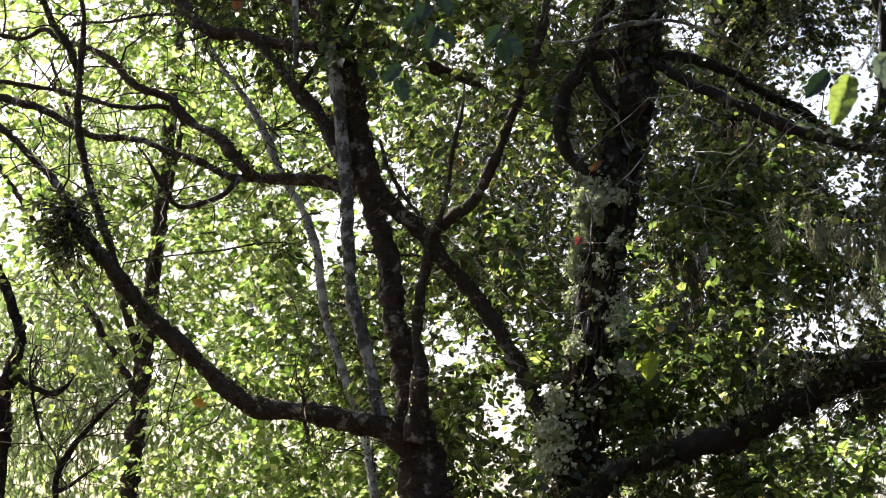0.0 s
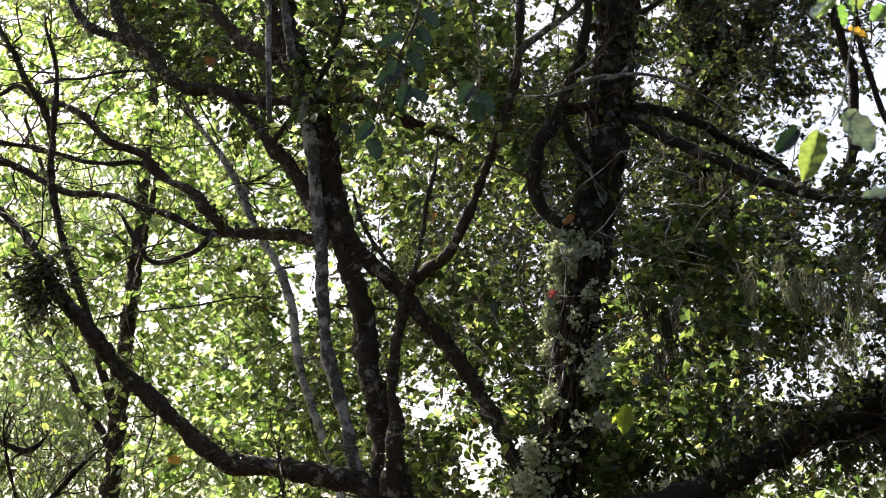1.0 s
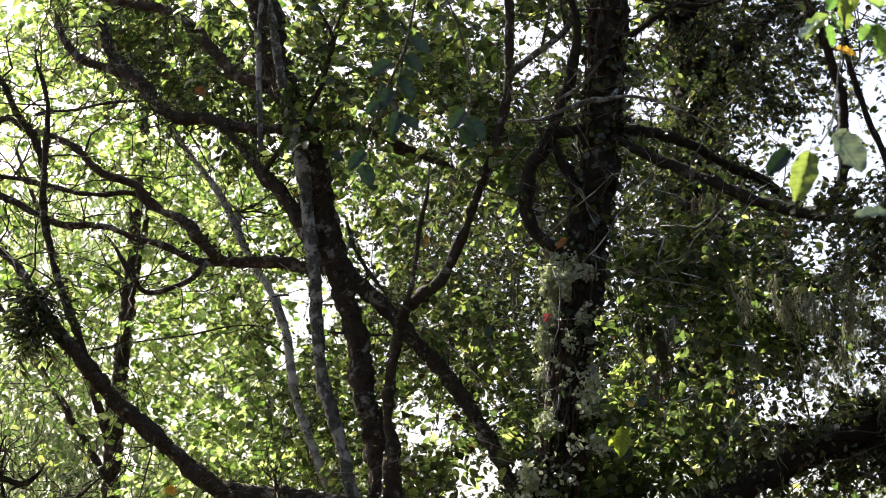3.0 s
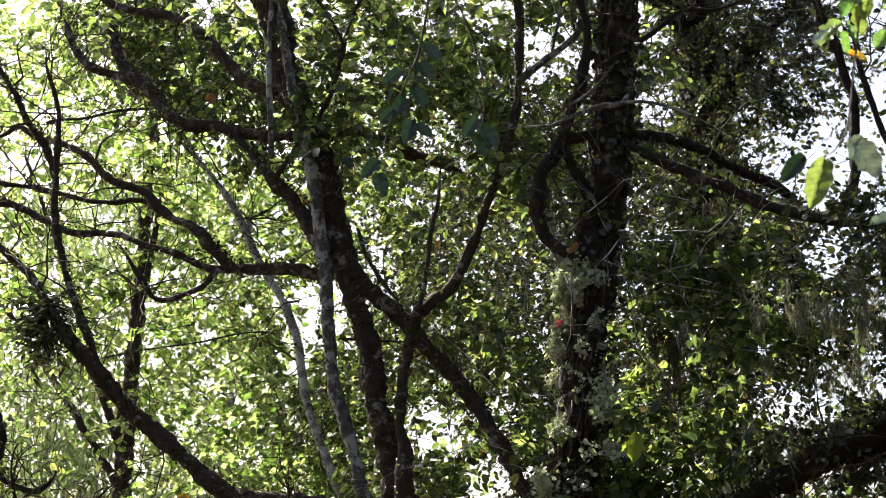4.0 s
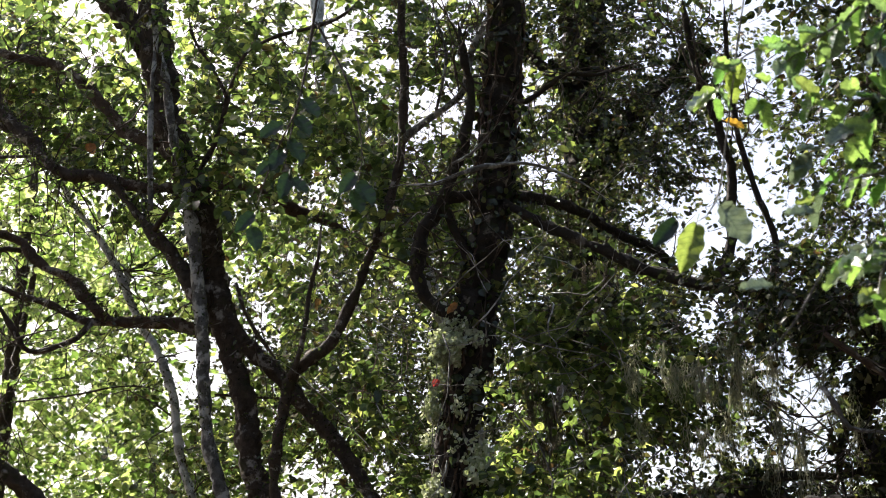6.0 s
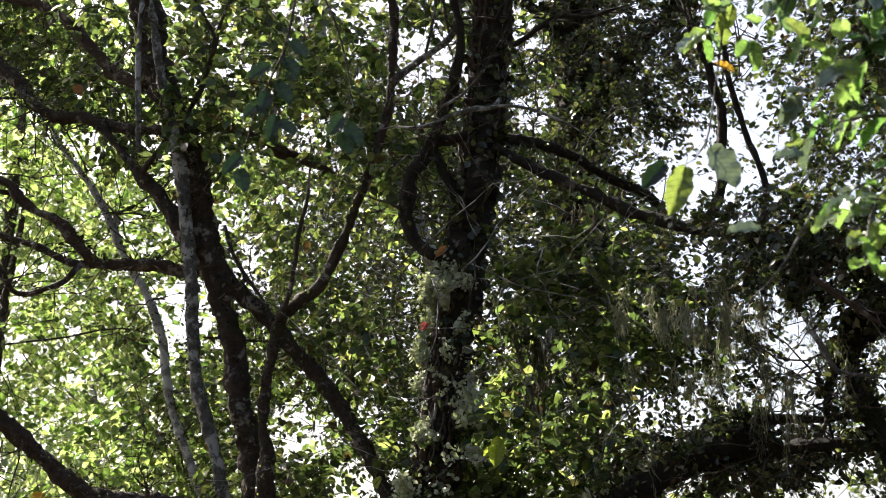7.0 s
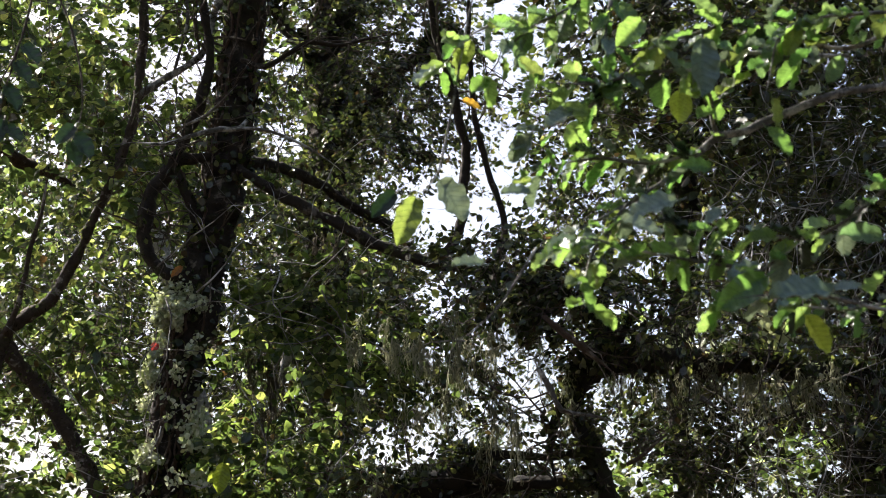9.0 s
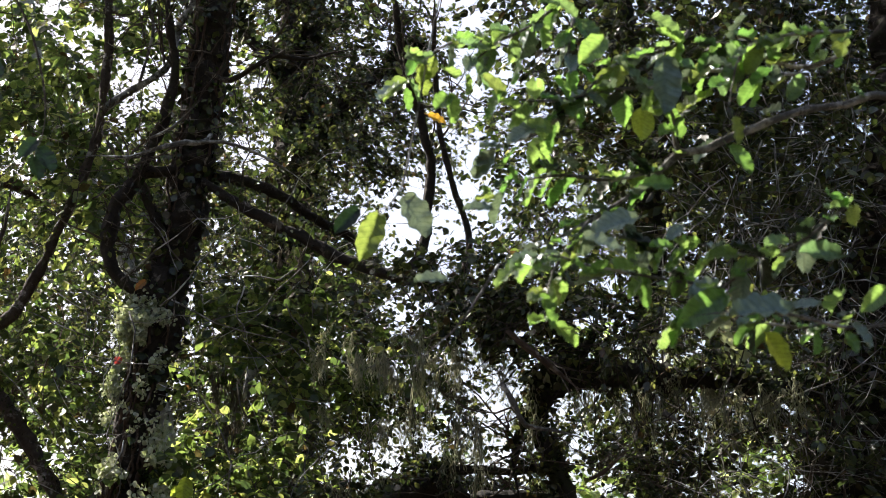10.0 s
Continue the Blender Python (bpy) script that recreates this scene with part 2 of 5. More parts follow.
def limb(thing, name, mat, points):
    """One trunk, limb or branch of a tree. Rows of x, y, z, radius from its foot to its tip."""
    thick = max(p[3] for p in points)
    rows = spline(points, 0.028 if thick > 0.03 else 0.05)
    tip = np.linspace(1, 0, len(rows))
    rows[:, 3] *= np.clip(tip * len(rows) / 5, 0.15, 1)
    for row in rows:
        q = Vector(row[:3])
        wild = 0.28 * min(row[3], 0.06)
        row[:3] += wild * np.array(noise.noise_vector(q * 3.1)) + 0.7 * wild * np.array(noise.noise_vector(q * 8.3))
        row[3] *= 1 + (0.06 if thick > 0.06 else 0.14) * (noise.noise(q * 5.0) + noise.noise(q * 12.0))
    sides = 18 if thick > 0.08 else 12 if thick > 0.03 else 7
    lumps = 0.7 if mat is MOSSY else 0.55 if mat is DARK else 0.36 if mat in (PALE, WHITE) else 0.55
    verts, faces = tube(rows, sides, lumps, len(points) * 3.1)
    GROWN.setdefault(thing.name, []).append(rows)
    return part(name, mesh_from(name, verts, faces, mat), thing)


def unit(v):
    return v / (np.linalg.norm(v, axis=-1, keepdims=True) + 1e-9)


# outline of one leaf: along, across, lift; a curled blade with a creased midrib
FINE_LEAF = np.array([(0, 0, 0), (0.16, 0.62, .10), (0.42, 1, .16), (0.72, 0.80, .10), (0.92, .32, -.02), (1.06, 0, -.10),
                      (0.92, -.32, -.02), (0.72, -.80, .10), (0.42, -1, .16), (0.16, -.62, .10), (0.40, 0, 0), (0.72, 0, -.03)])
FINE_QUADS = np.array([(1, 2, 10, 0), (0, 10, 8, 9), (2, 3, 11, 10), (10, 11, 7, 8), (3, 4, 5, 11), (11, 5, 6, 7)])
PLAIN_LEAF = np.array([(0, 0, 0), (0.28, 0.85, .12), (0.66, 0.85, .12), (1, 0, -.08), (0.66, -.85, .12), (0.28, -.85, .12)])
PLAIN_QUADS = np.array([(0, 1, 2, 3), (0, 3, 4, 5)])


def leaves(name, base, along, normal, length, width, mat, fine=True):
    """Many leaves in one mesh."""
    shape, quads = (FINE_LEAF, FINE_QUADS) if fine else (PLAIN_LEAF, PLAIN_QUADS)
    along = unit(along)
    across = unit(np.cross(normal, along))
    lift = np.cross(along, across)
    k = len(shape)
    half = (length * width * 0.5)[:, None, None]
    curl = rng.uniform(0.2, 1.6, len(base))[:, None, None]
    v = (base[:, None] + along[:, None] * shape[None, :, 0:1] * length[:, None, None]
         + across[:, None] * shape[None, :, 1:2] * half + lift[:, None] * shape[None, :, 2:3] * half * 2.0 * curl)
    q = (np.arange(len(base)) * k)[:, None, None] + quads[None]
    return mesh_arrays(name, v.reshape(-1, 3), q.reshape(-1, 4), np.zeros((0, 3), int), mat, smooth=fine)


def in_gap(p):
    """How far inside a gap of the canopy each place is, 0 to 1."""
    u, w = p[:, 0] / p[:, 1], (p[:, 2] - 1.6) / p[:, 1]
    deep = np.zeros(len(p))
    for gu, gw, ru, rw in GAPS:
        d = np.sqrt(((u - gu) / ru) ** 2 + ((w - gw) / rw) ** 2)
        deep = np.maximum(deep, np.clip(1.5 - d, 0, 0.5) * 2)
    return deep


def in_sun_gap(p):
    """Whether each place lies in an opening that lets the sun through."""
    to = np.array(SUN_TO)
    hit = np.zeros(len(p), bool)
    for x, y, z, r in SUN_GAPS:
        d = p - np.array((x, y, z))
        s = d @ to
        away = np.linalg.norm(d - s[:, None] * to, axis=1)
        hit |= (s > 0.35) & (away < r)
    return hit


def patchy(p, scale, seed):
    return np.array([noise.noise(Vector(q) * scale + Vector((seed, seed, 0))) for q in p])


def sprays(volumes, patch=0.0, scale=0.9, seed=1.0, holes=1.0):
    """Feet and directions of leafy twigs that fill a crown's volumes (centre, half-sizes, count) unevenly."""
    feet, ways = [], []
    for cx, cy, cz, rx, ry, rz, n in volumes:
        d = unit(rng.normal(size=(n, 3))) * rng.uniform(0, 1, (n, 1)) ** (1 / 3)
        p = np.array((cx, cy, cz)) + d * (rx, ry, rz) * 1.1
        out = unit(d * (1, 1, 0.6) + rng.normal(size=(n, 3)) * 0.7 + (0, -0.1, -0.1))
        feet.append(p)
        ways.append(out)
    feet, ways = np.vstack(feet), np.vstack(ways)
    keep = np.ones(len(feet), bool)
    if patch:
        keep &= patchy(feet, scale, seed) > patch - rng.uniform(0, 0.25, len(feet))
    if holes:
        keep &= rng.uniform(0, 1, len(feet)) > in_gap(feet) * 0.8 * holes
    return feet[keep], ways[keep]


def crown(thing, volumes, mat, size, per=10, reach=0.38, fine=True, patch=-0.2, seed=1.0, holes=1.0, name="crown", droop=0.35, shape=0.66, twigs=True):
    """The leaves of a tree on fine twigs that zigzag outward: a part of leaves and a part of twigs."""
    feet, ways = sprays(volumes, patch, 0.9, seed, holes)
    n = len(feet)
    reach_n = reach * rng.uniform(0.6, 1.3, n)
    side = unit(np.cross(ways, np.array((0, 0, 1.0)) + rng.normal(size=(n, 3)) * 0.25))
    s = (np.arange(per) + 0.6) / per
    sag = -0.25 * reach_n[:, None, None] * (s[None, :, None] ** 2) * np.array((0, 0, 1.0))
    pos = feet[:, None] + ways[:, None] * (reach_n[:, None] * s)[..., None] + sag
    flip = np.where(np.arange(per) % 2 == 0, 1.0, -1.0)[None, :, None]
    along = unit(ways[:, None] * 0.55 + side[:, None] * flip * 0.8 + np.array((0, 0, -droop)) + rng.normal(size=(n, per, 3)) * 0.33)
    normal = unit(np.array((0, 0, 1.0)) + rng.normal(size=(n, per, 3)) * 0.75)
    length = size * rng.uniform(0.55, 1.25, (n, per))
    keep = rng.uniform(0, 1, (n, per)) > 0.12
    if holes:
        keep &= rng.uniform(0, 1, (n, per)) > in_gap(pos.reshape(-1, 3)).reshape(n, per) * 0.68 * holes
    keep &= ~in_sun_gap(pos.reshape(-1, 3)).reshape(n, per)
    wide = np.full(keep.sum(), shape) * rng.uniform(0.85, 1.15, keep.sum())
    part(name, leaves(name, pos[keep], along[keep], normal[keep], length[keep], wide, mat, fine), thing, kind="stuff")
    if twigs:
        twig_mesh(thing, feet, ways, reach_n)


def twig_mesh(thing, feet, ways, reach_n, thick=0.0028):
    """Fine three-sided twigs, one mesh."""
    keep = ~(in_sun_gap(feet) | in_sun_gap(feet + ways * reach_n[:, None] * 0.8))
    keep &= rng.uniform(0, 1, len(feet)) > 1.1 * in_gap(feet + ways * reach_n[:, None] * 0.5)
    feet, ways, reach_n = feet[keep], ways[keep], reach_n[keep]
    n = len(feet)
    a = unit(np.cross(ways, rng.normal(size=(n, 3))))
    b = np.cross(ways, a)
    rows = []
    for s, sag, w in ((-0.45, 0.0, 1.2), (0.1, 0, 1.0), (0.6, -0.09, 0.7), (1.0, -0.25, 0.3)):
        c = feet + ways * (reach_n * s)[:, None] + np.array((0, 0, 1.0)) * (reach_n * sag)[:, None] + rng.normal(size=(n, 3)) * 0.012
        for k in range(3):
            ang = 2 * math.pi * k / 3
            rows.append(c + (a * math.cos(ang) + b * math.sin(ang)) * thick * w)
    v = np.stack(rows, 1)
    q = []
    for i in range(3):
        for k in range(3):
            q.append((i * 3 + k, i * 3 + (k + 1) % 3, i * 3 + 3 + (k + 1) % 3, i * 3 + 3 + k))
    quads = (np.arange(n) * 12)[:, None, None] + np.array(q)[None]
    part("brush", mesh_arrays("brush", v.reshape(-1, 3), quads.reshape(-1, 4), np.zeros((0, 3), int), TWIG, True), thing, kind="stuff")


def side_twigs(thing, count, length=0.7, seed=3):
    """Bare crooked twigs that spring from the limbs of a tree, joined in one mesh."""
    r = np.random.default_rng(seed)
    verts, faces = [], []
    grown = [g for g in GROWN.get(thing.name, []) if g[:, 3].max() < 0.13]
    for _ in range(count):
        g = grown[r.integers(len(grown))]
        row = g[r.integers(len(g) // 3, len(g))]
        if row[2] < 2.2 or in_sun_gap(row[None, :3])[0]:
            continue
        way = unit(r.normal(size=3) * (1, 0.6, 1) + (0, 0, 0.25))
        step = length * r.uniform(0.5, 1.3) / 6
        at, rad, pts = row[:3].copy(), min(row[3] * 0.45, 0.008) * r.uniform(0.35, 1.1), []
        for i in range(7):
            pts.append((*at, rad * (1 - i / 7.5)))
            way = unit(way + r.normal(size=3) * 0.35)
            at = at + way * step
            if i in (2, 4) and r.uniform() < 0.8:
                w2, p2, a2 = unit(way + r.normal(size=3) * 0.8), [], at.copy()
                for j in range(4):
                    p2.append((*a2, rad * 0.6 * (1 - j / 4.5)))
                    w2 = unit(w2 + r.normal(size=3) * 0.3)
                    a2 = a2 + w2 * step * 0.8
                vv, ff = tube(np.array(p2), 4, 0)
                faces += [tuple(x + len(verts) for x in f) for f in ff]
                verts += vv
        vv, ff = tube(np.array(pts), 5, 0)
        faces += [tuple(x + len(verts) for x in f) for f in ff]
        verts += vv
    part("bare_brush", mesh_from("bare_brush", verts, faces, TWIG), thing, kind="stuff")


# ---- structure: the forest floor ----
def build_ground():
    n, verts, faces = 60, [], []
    for j in range(n + 1):
        for i in range(n + 1):
            u, w = 2 * i / n - 1, 2 * j / n - 1
            x, y = 1500 * u * abs(u) ** 2, 1500 * w * abs(w) ** 2
            far = max(0.0, math.hypot(x, y) - 20)
            verts.append((x, y, 0.06 * noise.noise(Vector((x, y, 0)) * 0.35) + min(far * 0.01, 3) * noise.noise(Vector((x, y, 5)) * 0.01)))
    for j in range(n):
        for i in range(n):
            k = j * (n + 1) + i
            faces.append((k, k + 1, k + n + 2, k + n + 1))
    tagged(new("ground", mesh_from("ground", verts, faces, GROUND)), "brown and green forest floor of leaf litter", "ground", kind="structure")


build_ground()

# ---- crowns: centre, half-sizes and number of leafy twigs ----
CROWN_SUNLIT = [
    (-4.18, 13.6, 6.55, 1.45, 0.5, 1.21, 170),
    (-2.87, 13.4, 5.49, 1.19, 0.5, 1.29, 186),
    (-3.72, 13.6, 4.75, 1.35, 0.5, 0.87, 139),
    (-2.52, 13.2, 3.61, 1.08, 0.5, 0.89, 186),
    (-3.33, 13.8, 7.10, 1.47, 0.5, 0.88, 108),
    (-4.77, 15.6, 6.98, 1.83, 0.6, 1.55, 170),
    (-3.26, 15.6, 5.61, 1.55, 0.6, 1.83, 186),
    (-4.72, 15.6, 5.33, 1.44, 0.6, 0.89, 108),
    (-2.57, 14.6, 3.52, 1.14, 0.5, 0.83, 124),
    (-5.80, 18.4, 7.60, 2.16, 0.7, 2.16, 356),
    (-3.73, 18.4, 6.88, 1.96, 0.7, 2.62, 356),
    (-4.47, 19.4, 5.11, 2.28, 0.7, 1.31, 263),
    (-2.72, 14.4, 2.62, 1.33, 0.5, 0.36, 170),
    (-2.11, 15.0, 2.98, 0.80, 0.5, 0.48, 108),
    (-5.43, 16.2, 7.96, 1.27, 0.5, 0.98, 139),
    (-5.52, 16.4, 6.64, 0.87, 0.5, 0.87, 93),
    (-3.39, 13.4, 7.73, 1.24, 0.5, 0.62, 108),
    (-2.58, 13.0, 8.07, 1.16, 0.5, 0.42, 93),
]
CROWN_MAIN = [
    (-2.19, 12.0, 7.43, 1.49, 0.4, 0.47, 168),
    (-2.70, 12.4, 7.05, 1.30, 0.6, 0.60, 150),
    (-0.90, 12.6, 6.80, 1.30, 0.6, 0.70, 240),
    (-0.70, 11.6, 6.60, 1.00, 0.5, 0.60, 190),
    (-0.80, 11.2, 6.98, 0.85, 0.4, 0.35, 150),
    (-1.60, 12.2, 5.90, 1.00, 0.5, 0.50, 110),
    (-1.90, 10.1, 6.30, 1.30, 0.4, 0.50, 60),
    (-0.03, 11.4, 7.06, 0.93, 0.5, 0.36, 112),
    (-1.62, 11.7, 6.13, 1.35, 0.9, 0.6, 250),
    (-1.81, 11.8, 6.6, 1.7, 0.8, 0.4, 290),
    (-2.36, 12.0, 6.37, 0.94, 0.5, 0.51, 110),
    (-3.06, 12.0, 6.77, 1.07, 0.5, 0.38, 80),
    (-1.29, 10.2, 5.36, 0.40, 0.4, 0.40, 84),
    (-1.15, 12.0, 5.47, 0.81, 0.7, 0.64, 154),
    (-0.94, 12.4, 3.83, 0.75, 0.6, 1.10, 266),
    (-1.94, 13.0, 3.85, 0.51, 0.6, 1.02, 125),
    (-1.95, 11.3, 7.2, 2.28, 1.3, 0.53, 182),
    (-1.37, 13.5, 4.81, 1.44, 0.7, 1.15, 237),
    (-0.76, 11.6, 3.04, 0.70, 0.5, 0.45, 125),
    (-0.80, 12.3, 2.66, 0.75, 0.5, 0.36, 170),
    (-1.05, 16.0, 2.95, 1.30, 0.5, 0.70, 170),
]
# leaves added above the view, only to shade and dapple what stands below
CROWN_SUN_SCREEN = [
    (-2.2, 13.2, 9.8, 1.2, 1.6, 0.5, 130),
    (-2.2, 14.8, 10.1, 1.2, 1.2, 0.4, 110),
    (-0.6, 12.8, 9.6, 1.6, 1.6, 0.5, 170),
    (1.2, 12.6, 9.7, 1.6, 1.6, 0.5, 200),
    (3.2, 13.4, 10.0, 1.5, 1.4, 0.4, 330),
    (0.6, 14.6, 10.6, 1.8, 1.2, 0.4, 150),
    (-1.0, 15.0, 10.4, 2.0, 1.2, 0.5, 140),
]
CROWN_CREEPER = [
    (-0.41, 10.6, 4.85, 0.57, 0.6, 1.05, 237),
    (-0.54, 11.2, 3.77, 0.52, 0.6, 0.96, 210),
    (-0.09, 10.7, 5.5, 0.9, 0.7, 0.58, 294),
    (-0.20, 10.9, 6.15, 1.0, 0.7, 0.36, 266),
    (0.68, 10.4, 3.55, 0.81, 0.6, 0.74, 461),
    (1.21, 10.1, 4.23, 0.54, 0.5, 0.54, 168),
    (0.31, 10.7, 7.1, 1.81, 1.2, 0.52, 196),
    (0.47, 9.9, 2.98, 0.70, 0.5, 0.28, 154),
    (0.57, 10.2, 2.41, 0.83, 0.6, 0.33, 237),
]
CROWN_SHAGGY = [
    (1.46, 13.2, 6.63, 0.80, 0.8, 1.22, 420),
    (1.29, 13.2, 7.88, 0.94, 0.8, 0.42, 160),
    (1.00, 11.0, 4.30, 0.74, 0.6, 0.66, 240),
    (1.49, 10.6, 3.99, 0.60, 0.6, 0.57, 150),
    (1.25, 14.6, 6.42, 0.88, 0.5, 1.19, 260),
    (-0.84, 15.0, 5.88, 1.23, 0.5, 1.23, 420),
    (1.15, 13.2, 5.46, 0.80, 0.8, 0.75, 200),
    (1.71, 12.5, 6.63, 0.67, 0.7, 0.71, 120),
    (1.59, 12.0, 4.22, 0.90, 0.6, 0.77, 170),
    (0.77, 12.6, 4.68, 0.90, 0.5, 1.16, 100),
    (3.72, 12.2, 5.45, 1.13, 0.5, 1.30, 300),
    (5.21, 12.6, 5.89, 1.16, 0.5, 1.88, 400),
    (2.52, 12.0, 3.29, 0.64, 0.4, 0.17, 120),
    (4.26, 12.2, 3.97, 1.21, 0.4, 0.48, 240),
    (0.08, 15.5, 6.12, 1.27, 0.5, 2.09, 330),
    (0.00, 13.2, 4.70, 0.80, 0.5, 1.00, 190),
    (-0.30, 14.2, 4.20, 0.80, 0.5, 0.90, 140),
    (0.87, 15.5, 4.61, 1.43, 0.5, 1.38, 300),
]
CROWN_SHADED = [
    (3.69, 9.3, 4.83, 1.09, 0.6, 1.09, 400),
    (3.72, 8.9, 3.44, 0.55, 0.4, 0.79, 110),
    (3.21, 9.0, 6.75, 1.47, 1.2, 0.51, 140),
    (3.60, 10.6, 6.90, 1.20, 0.6, 0.60, 260),
    (5.60, 11.0, 6.90, 0.90, 0.6, 0.70, 190),
    (4.70, 11.8, 7.10, 1.30, 0.5, 0.60, 260),
    (4.00, 12.0, 6.40, 0.80, 0.5, 0.60, 150),
    (3.17, 9.6, 5.78, 0.89, 0.5, 0.55, 210),
    (4.78, 10.6, 6.48, 0.64, 0.5, 0.57, 240),
    (4.57, 10.9, 5.40, 0.85, 0.5, 0.70, 230),
    (4.58, 10.2, 4.81, 0.54, 0.4, 0.73, 200),
    (4.52, 9.7, 3.25, 0.30, 0.4, 0.60, 230),
]
CROWN_HIDDEN = [
    (3.14, 10.6, 5.51, 0.72, 0.8, 0.87, 260),
    (3.39, 11.3, 3.29, 0.32, 0.5, 0.40, 91),
    (4.53, 11.3, 3.52, 0.48, 0.5, 0.48, 78),
    (2.40, 9.6, 4.45, 0.51, 0.6, 0.41, 195),
    (1.80, 11.5, 2.61, 0.53, 0.5, 0.45, 117),
]
CROWN_MOSSY = [
    (1.72, 8.4, 3.88, 0.54, 0.4, 0.24, 180),
    (2.76, 8.0, 3.61, 0.80, 0.4, 0.20, 230),
    (3.02, 9.2, 3.15, 0.26, 0.3, 0.42, 190),
    (3.60, 9.0, 3.40, 0.40, 0.3, 0.14, 80),
    (2.82, 8.5, 3.62, 0.46, 0.3, 0.15, 240),
    (2.22, 8.2, 3.73, 0.44, 0.4, 0.20, 170),
    (1.53, 8.9, 2.84, 0.51, 0.4, 0.16, 110),
    (1.99, 9.2, 2.90, 0.43, 0.3, 0.12, 120),
]
CROWN_CLUMP = [
    (-3.22, 9.8, 3.87, 0.14, 0.10, 0.19, 90),
]
CROWN_LEFT = [
    (-4.14, 12.0, 3.68, 0.47, 0.5, 0.68, 52),
    (-3.59, 11.6, 3.07, 0.54, 0.4, 0.33, 20),
]
CROWN_FAR = [
    (0.45, 20.0, 6.06, 3.41, 2.5, 3.41, 2300),
    (4.87, 20.0, 7.10, 5.69, 2.5, 3.55, 2900),
    (0.00, 20.5, 10.0, 4.0, 1.5, 1.7, 1000),
]
CROWN_BACK = [
    (-7.2, 22.5, 7.3, 3.2, 1.5, 5.4, 1250),
    (-3.2, 22.5, 7.3, 2.4, 1.5, 5.4, 1050),
]
CROWN_FINE = [
    (-7.4, 24.0, 4.4, 2.8, 1.0, 2.2, 1000),
    (-4.2, 24.5, 4.0, 1.6, 1.0, 1.6, 400),
]
CROWN_WEEPING = [
    (-4.82, 17.2, 3.16, 1.71, 0.6, 0.92, 0),
    (-5.61, 17.0, 3.85, 0.85, 0.5, 0.97, 0),
    (-5.24, 17.5, 6.34, 0.68, 0.5, 0.44, 0),
]
CROWN_THICKET = [
    (3.60, 8.7, 4.55, 0.62, 0.4, 0.77, 150),
    (3.61, 8.4, 3.40, 0.48, 0.4, 0.66, 120),
    (2.75, 8.0, 3.41, 0.71, 0.3, 0.34, 90),
    (0.99, 9.2, 3.66, 1.47, 0.3, 0.98, 70),
    (-3.50, 11.6, 3.36, 0.70, 0.5, 0.70, 110),
    (-3.06, 11.4, 5.30, 1.22, 0.5, 1.01, 110),
]
CROWN_LOW = [
    (-7.94, 32.0, 2.93, 9.10, 3.0, 2.16, 260),
    (0.79, 32.0, 3.08, 7.96, 3.0, 1.71, 200),
    (8.80, 32.0, 5.83, 9.10, 3.0, 1.71, 200),
]
CROWN_GLADE = [
    (4.17, 14.0, 3.70, 0.27, 0.3, 0.37, 45),
    (5.64, 14.0, 4.01, 0.30, 0.3, 0.30, 32),
    (3.57, 12.5, 4.77, 0.16, 0.2, 0.18, 16),
    (6.10, 14.2, 4.24, 0.20, 0.3, 0.35, 14),
    (2.11, 13.5, 2.75, 0.53, 0.3, 0.43, 60),
]
CROWN_TANGLE = [
    (-0.61, 10.9, 3.87, 0.23, 0.2, 0.12, 60),
]
GAPS = [
    (-0.156, 0.234, 0.020, 0.018), (-0.167, 0.208, 0.010, 0.014), (-0.080, 0.155, 0.013, 0.014), (-0.049, 0.125, 0.012, 0.016),
    (-0.318, 0.378, 0.008, 0.005), (-0.294, 0.409, 0.009, 0.006), (-0.346, 0.335, 0.009, 0.005), (-0.219, 0.343, 0.008, 0.009),
    (-0.269, 0.375, 0.007, 0.006), (-0.013, 0.400, 0.011, 0.014), (-0.130, 0.293, 0.006, 0.007), (0.155, 0.170, 0.011, 0.011),
    (0.132, 0.172, 0.009, 0.010), (0.157, 0.131, 0.009, 0.007), (0.156, 0.320, 0.021, 0.021), (0.136, 0.330, 0.014, 0.011),
    (0.206, 0.338, 0.012, 0.024), (0.206, 0.418, 0.009, 0.020), (0.162, 0.263, 0.013, 0.014), (0.160, 0.182, 0.008, 0.010),
    (0.005, 0.408, 0.011, 0.013), (0.280, 0.159, 0.008, 0.013), (0.214, 0.170, 0.009, 0.008), (0.301, 0.149, 0.011, 0.016),
    (0.406, 0.172, 0.016, 0.015), (0.288, 0.254, 0.011, 0.011), (0.064, 0.360, 0.009, 0.009), (0.072, 0.436, 0.007, 0.008),
    (-0.044, 0.167, 0.009, 0.012), (-0.113, 0.264, 0.009, 0.011), (-0.175, 0.343, 0.007, 0.006),
    (0.007, 0.104, 0.004, 0.004), (0.016, 0.082, 0.004, 0.004), (0.053, 0.130, 0.004, 0.005), (0.037, 0.080, 0.003, 0.004), (-0.024, 0.129, 0.005, 0.006),
    (-0.008, 0.102, 0.003, 0.004), (0.074, 0.196, 0.003, 0.003), (0.158, 0.223, 0.005, 0.005), (0.144, 0.194, 0.005, 0.005), (0.173, 0.181, 0.004, 0.004),
    (0.297, 0.210, 0.004, 0.005), (0.272, 0.163, 0.007, 0.006), (0.259, 0.209, 0.004, 0.004), (0.345, 0.201, 0.004, 0.005), (0.120, 0.201, 0.004, 0.005),
    (0.088, 0.221, 0.003, 0.004), (0.063, 0.262, 0.004, 0.003),
]

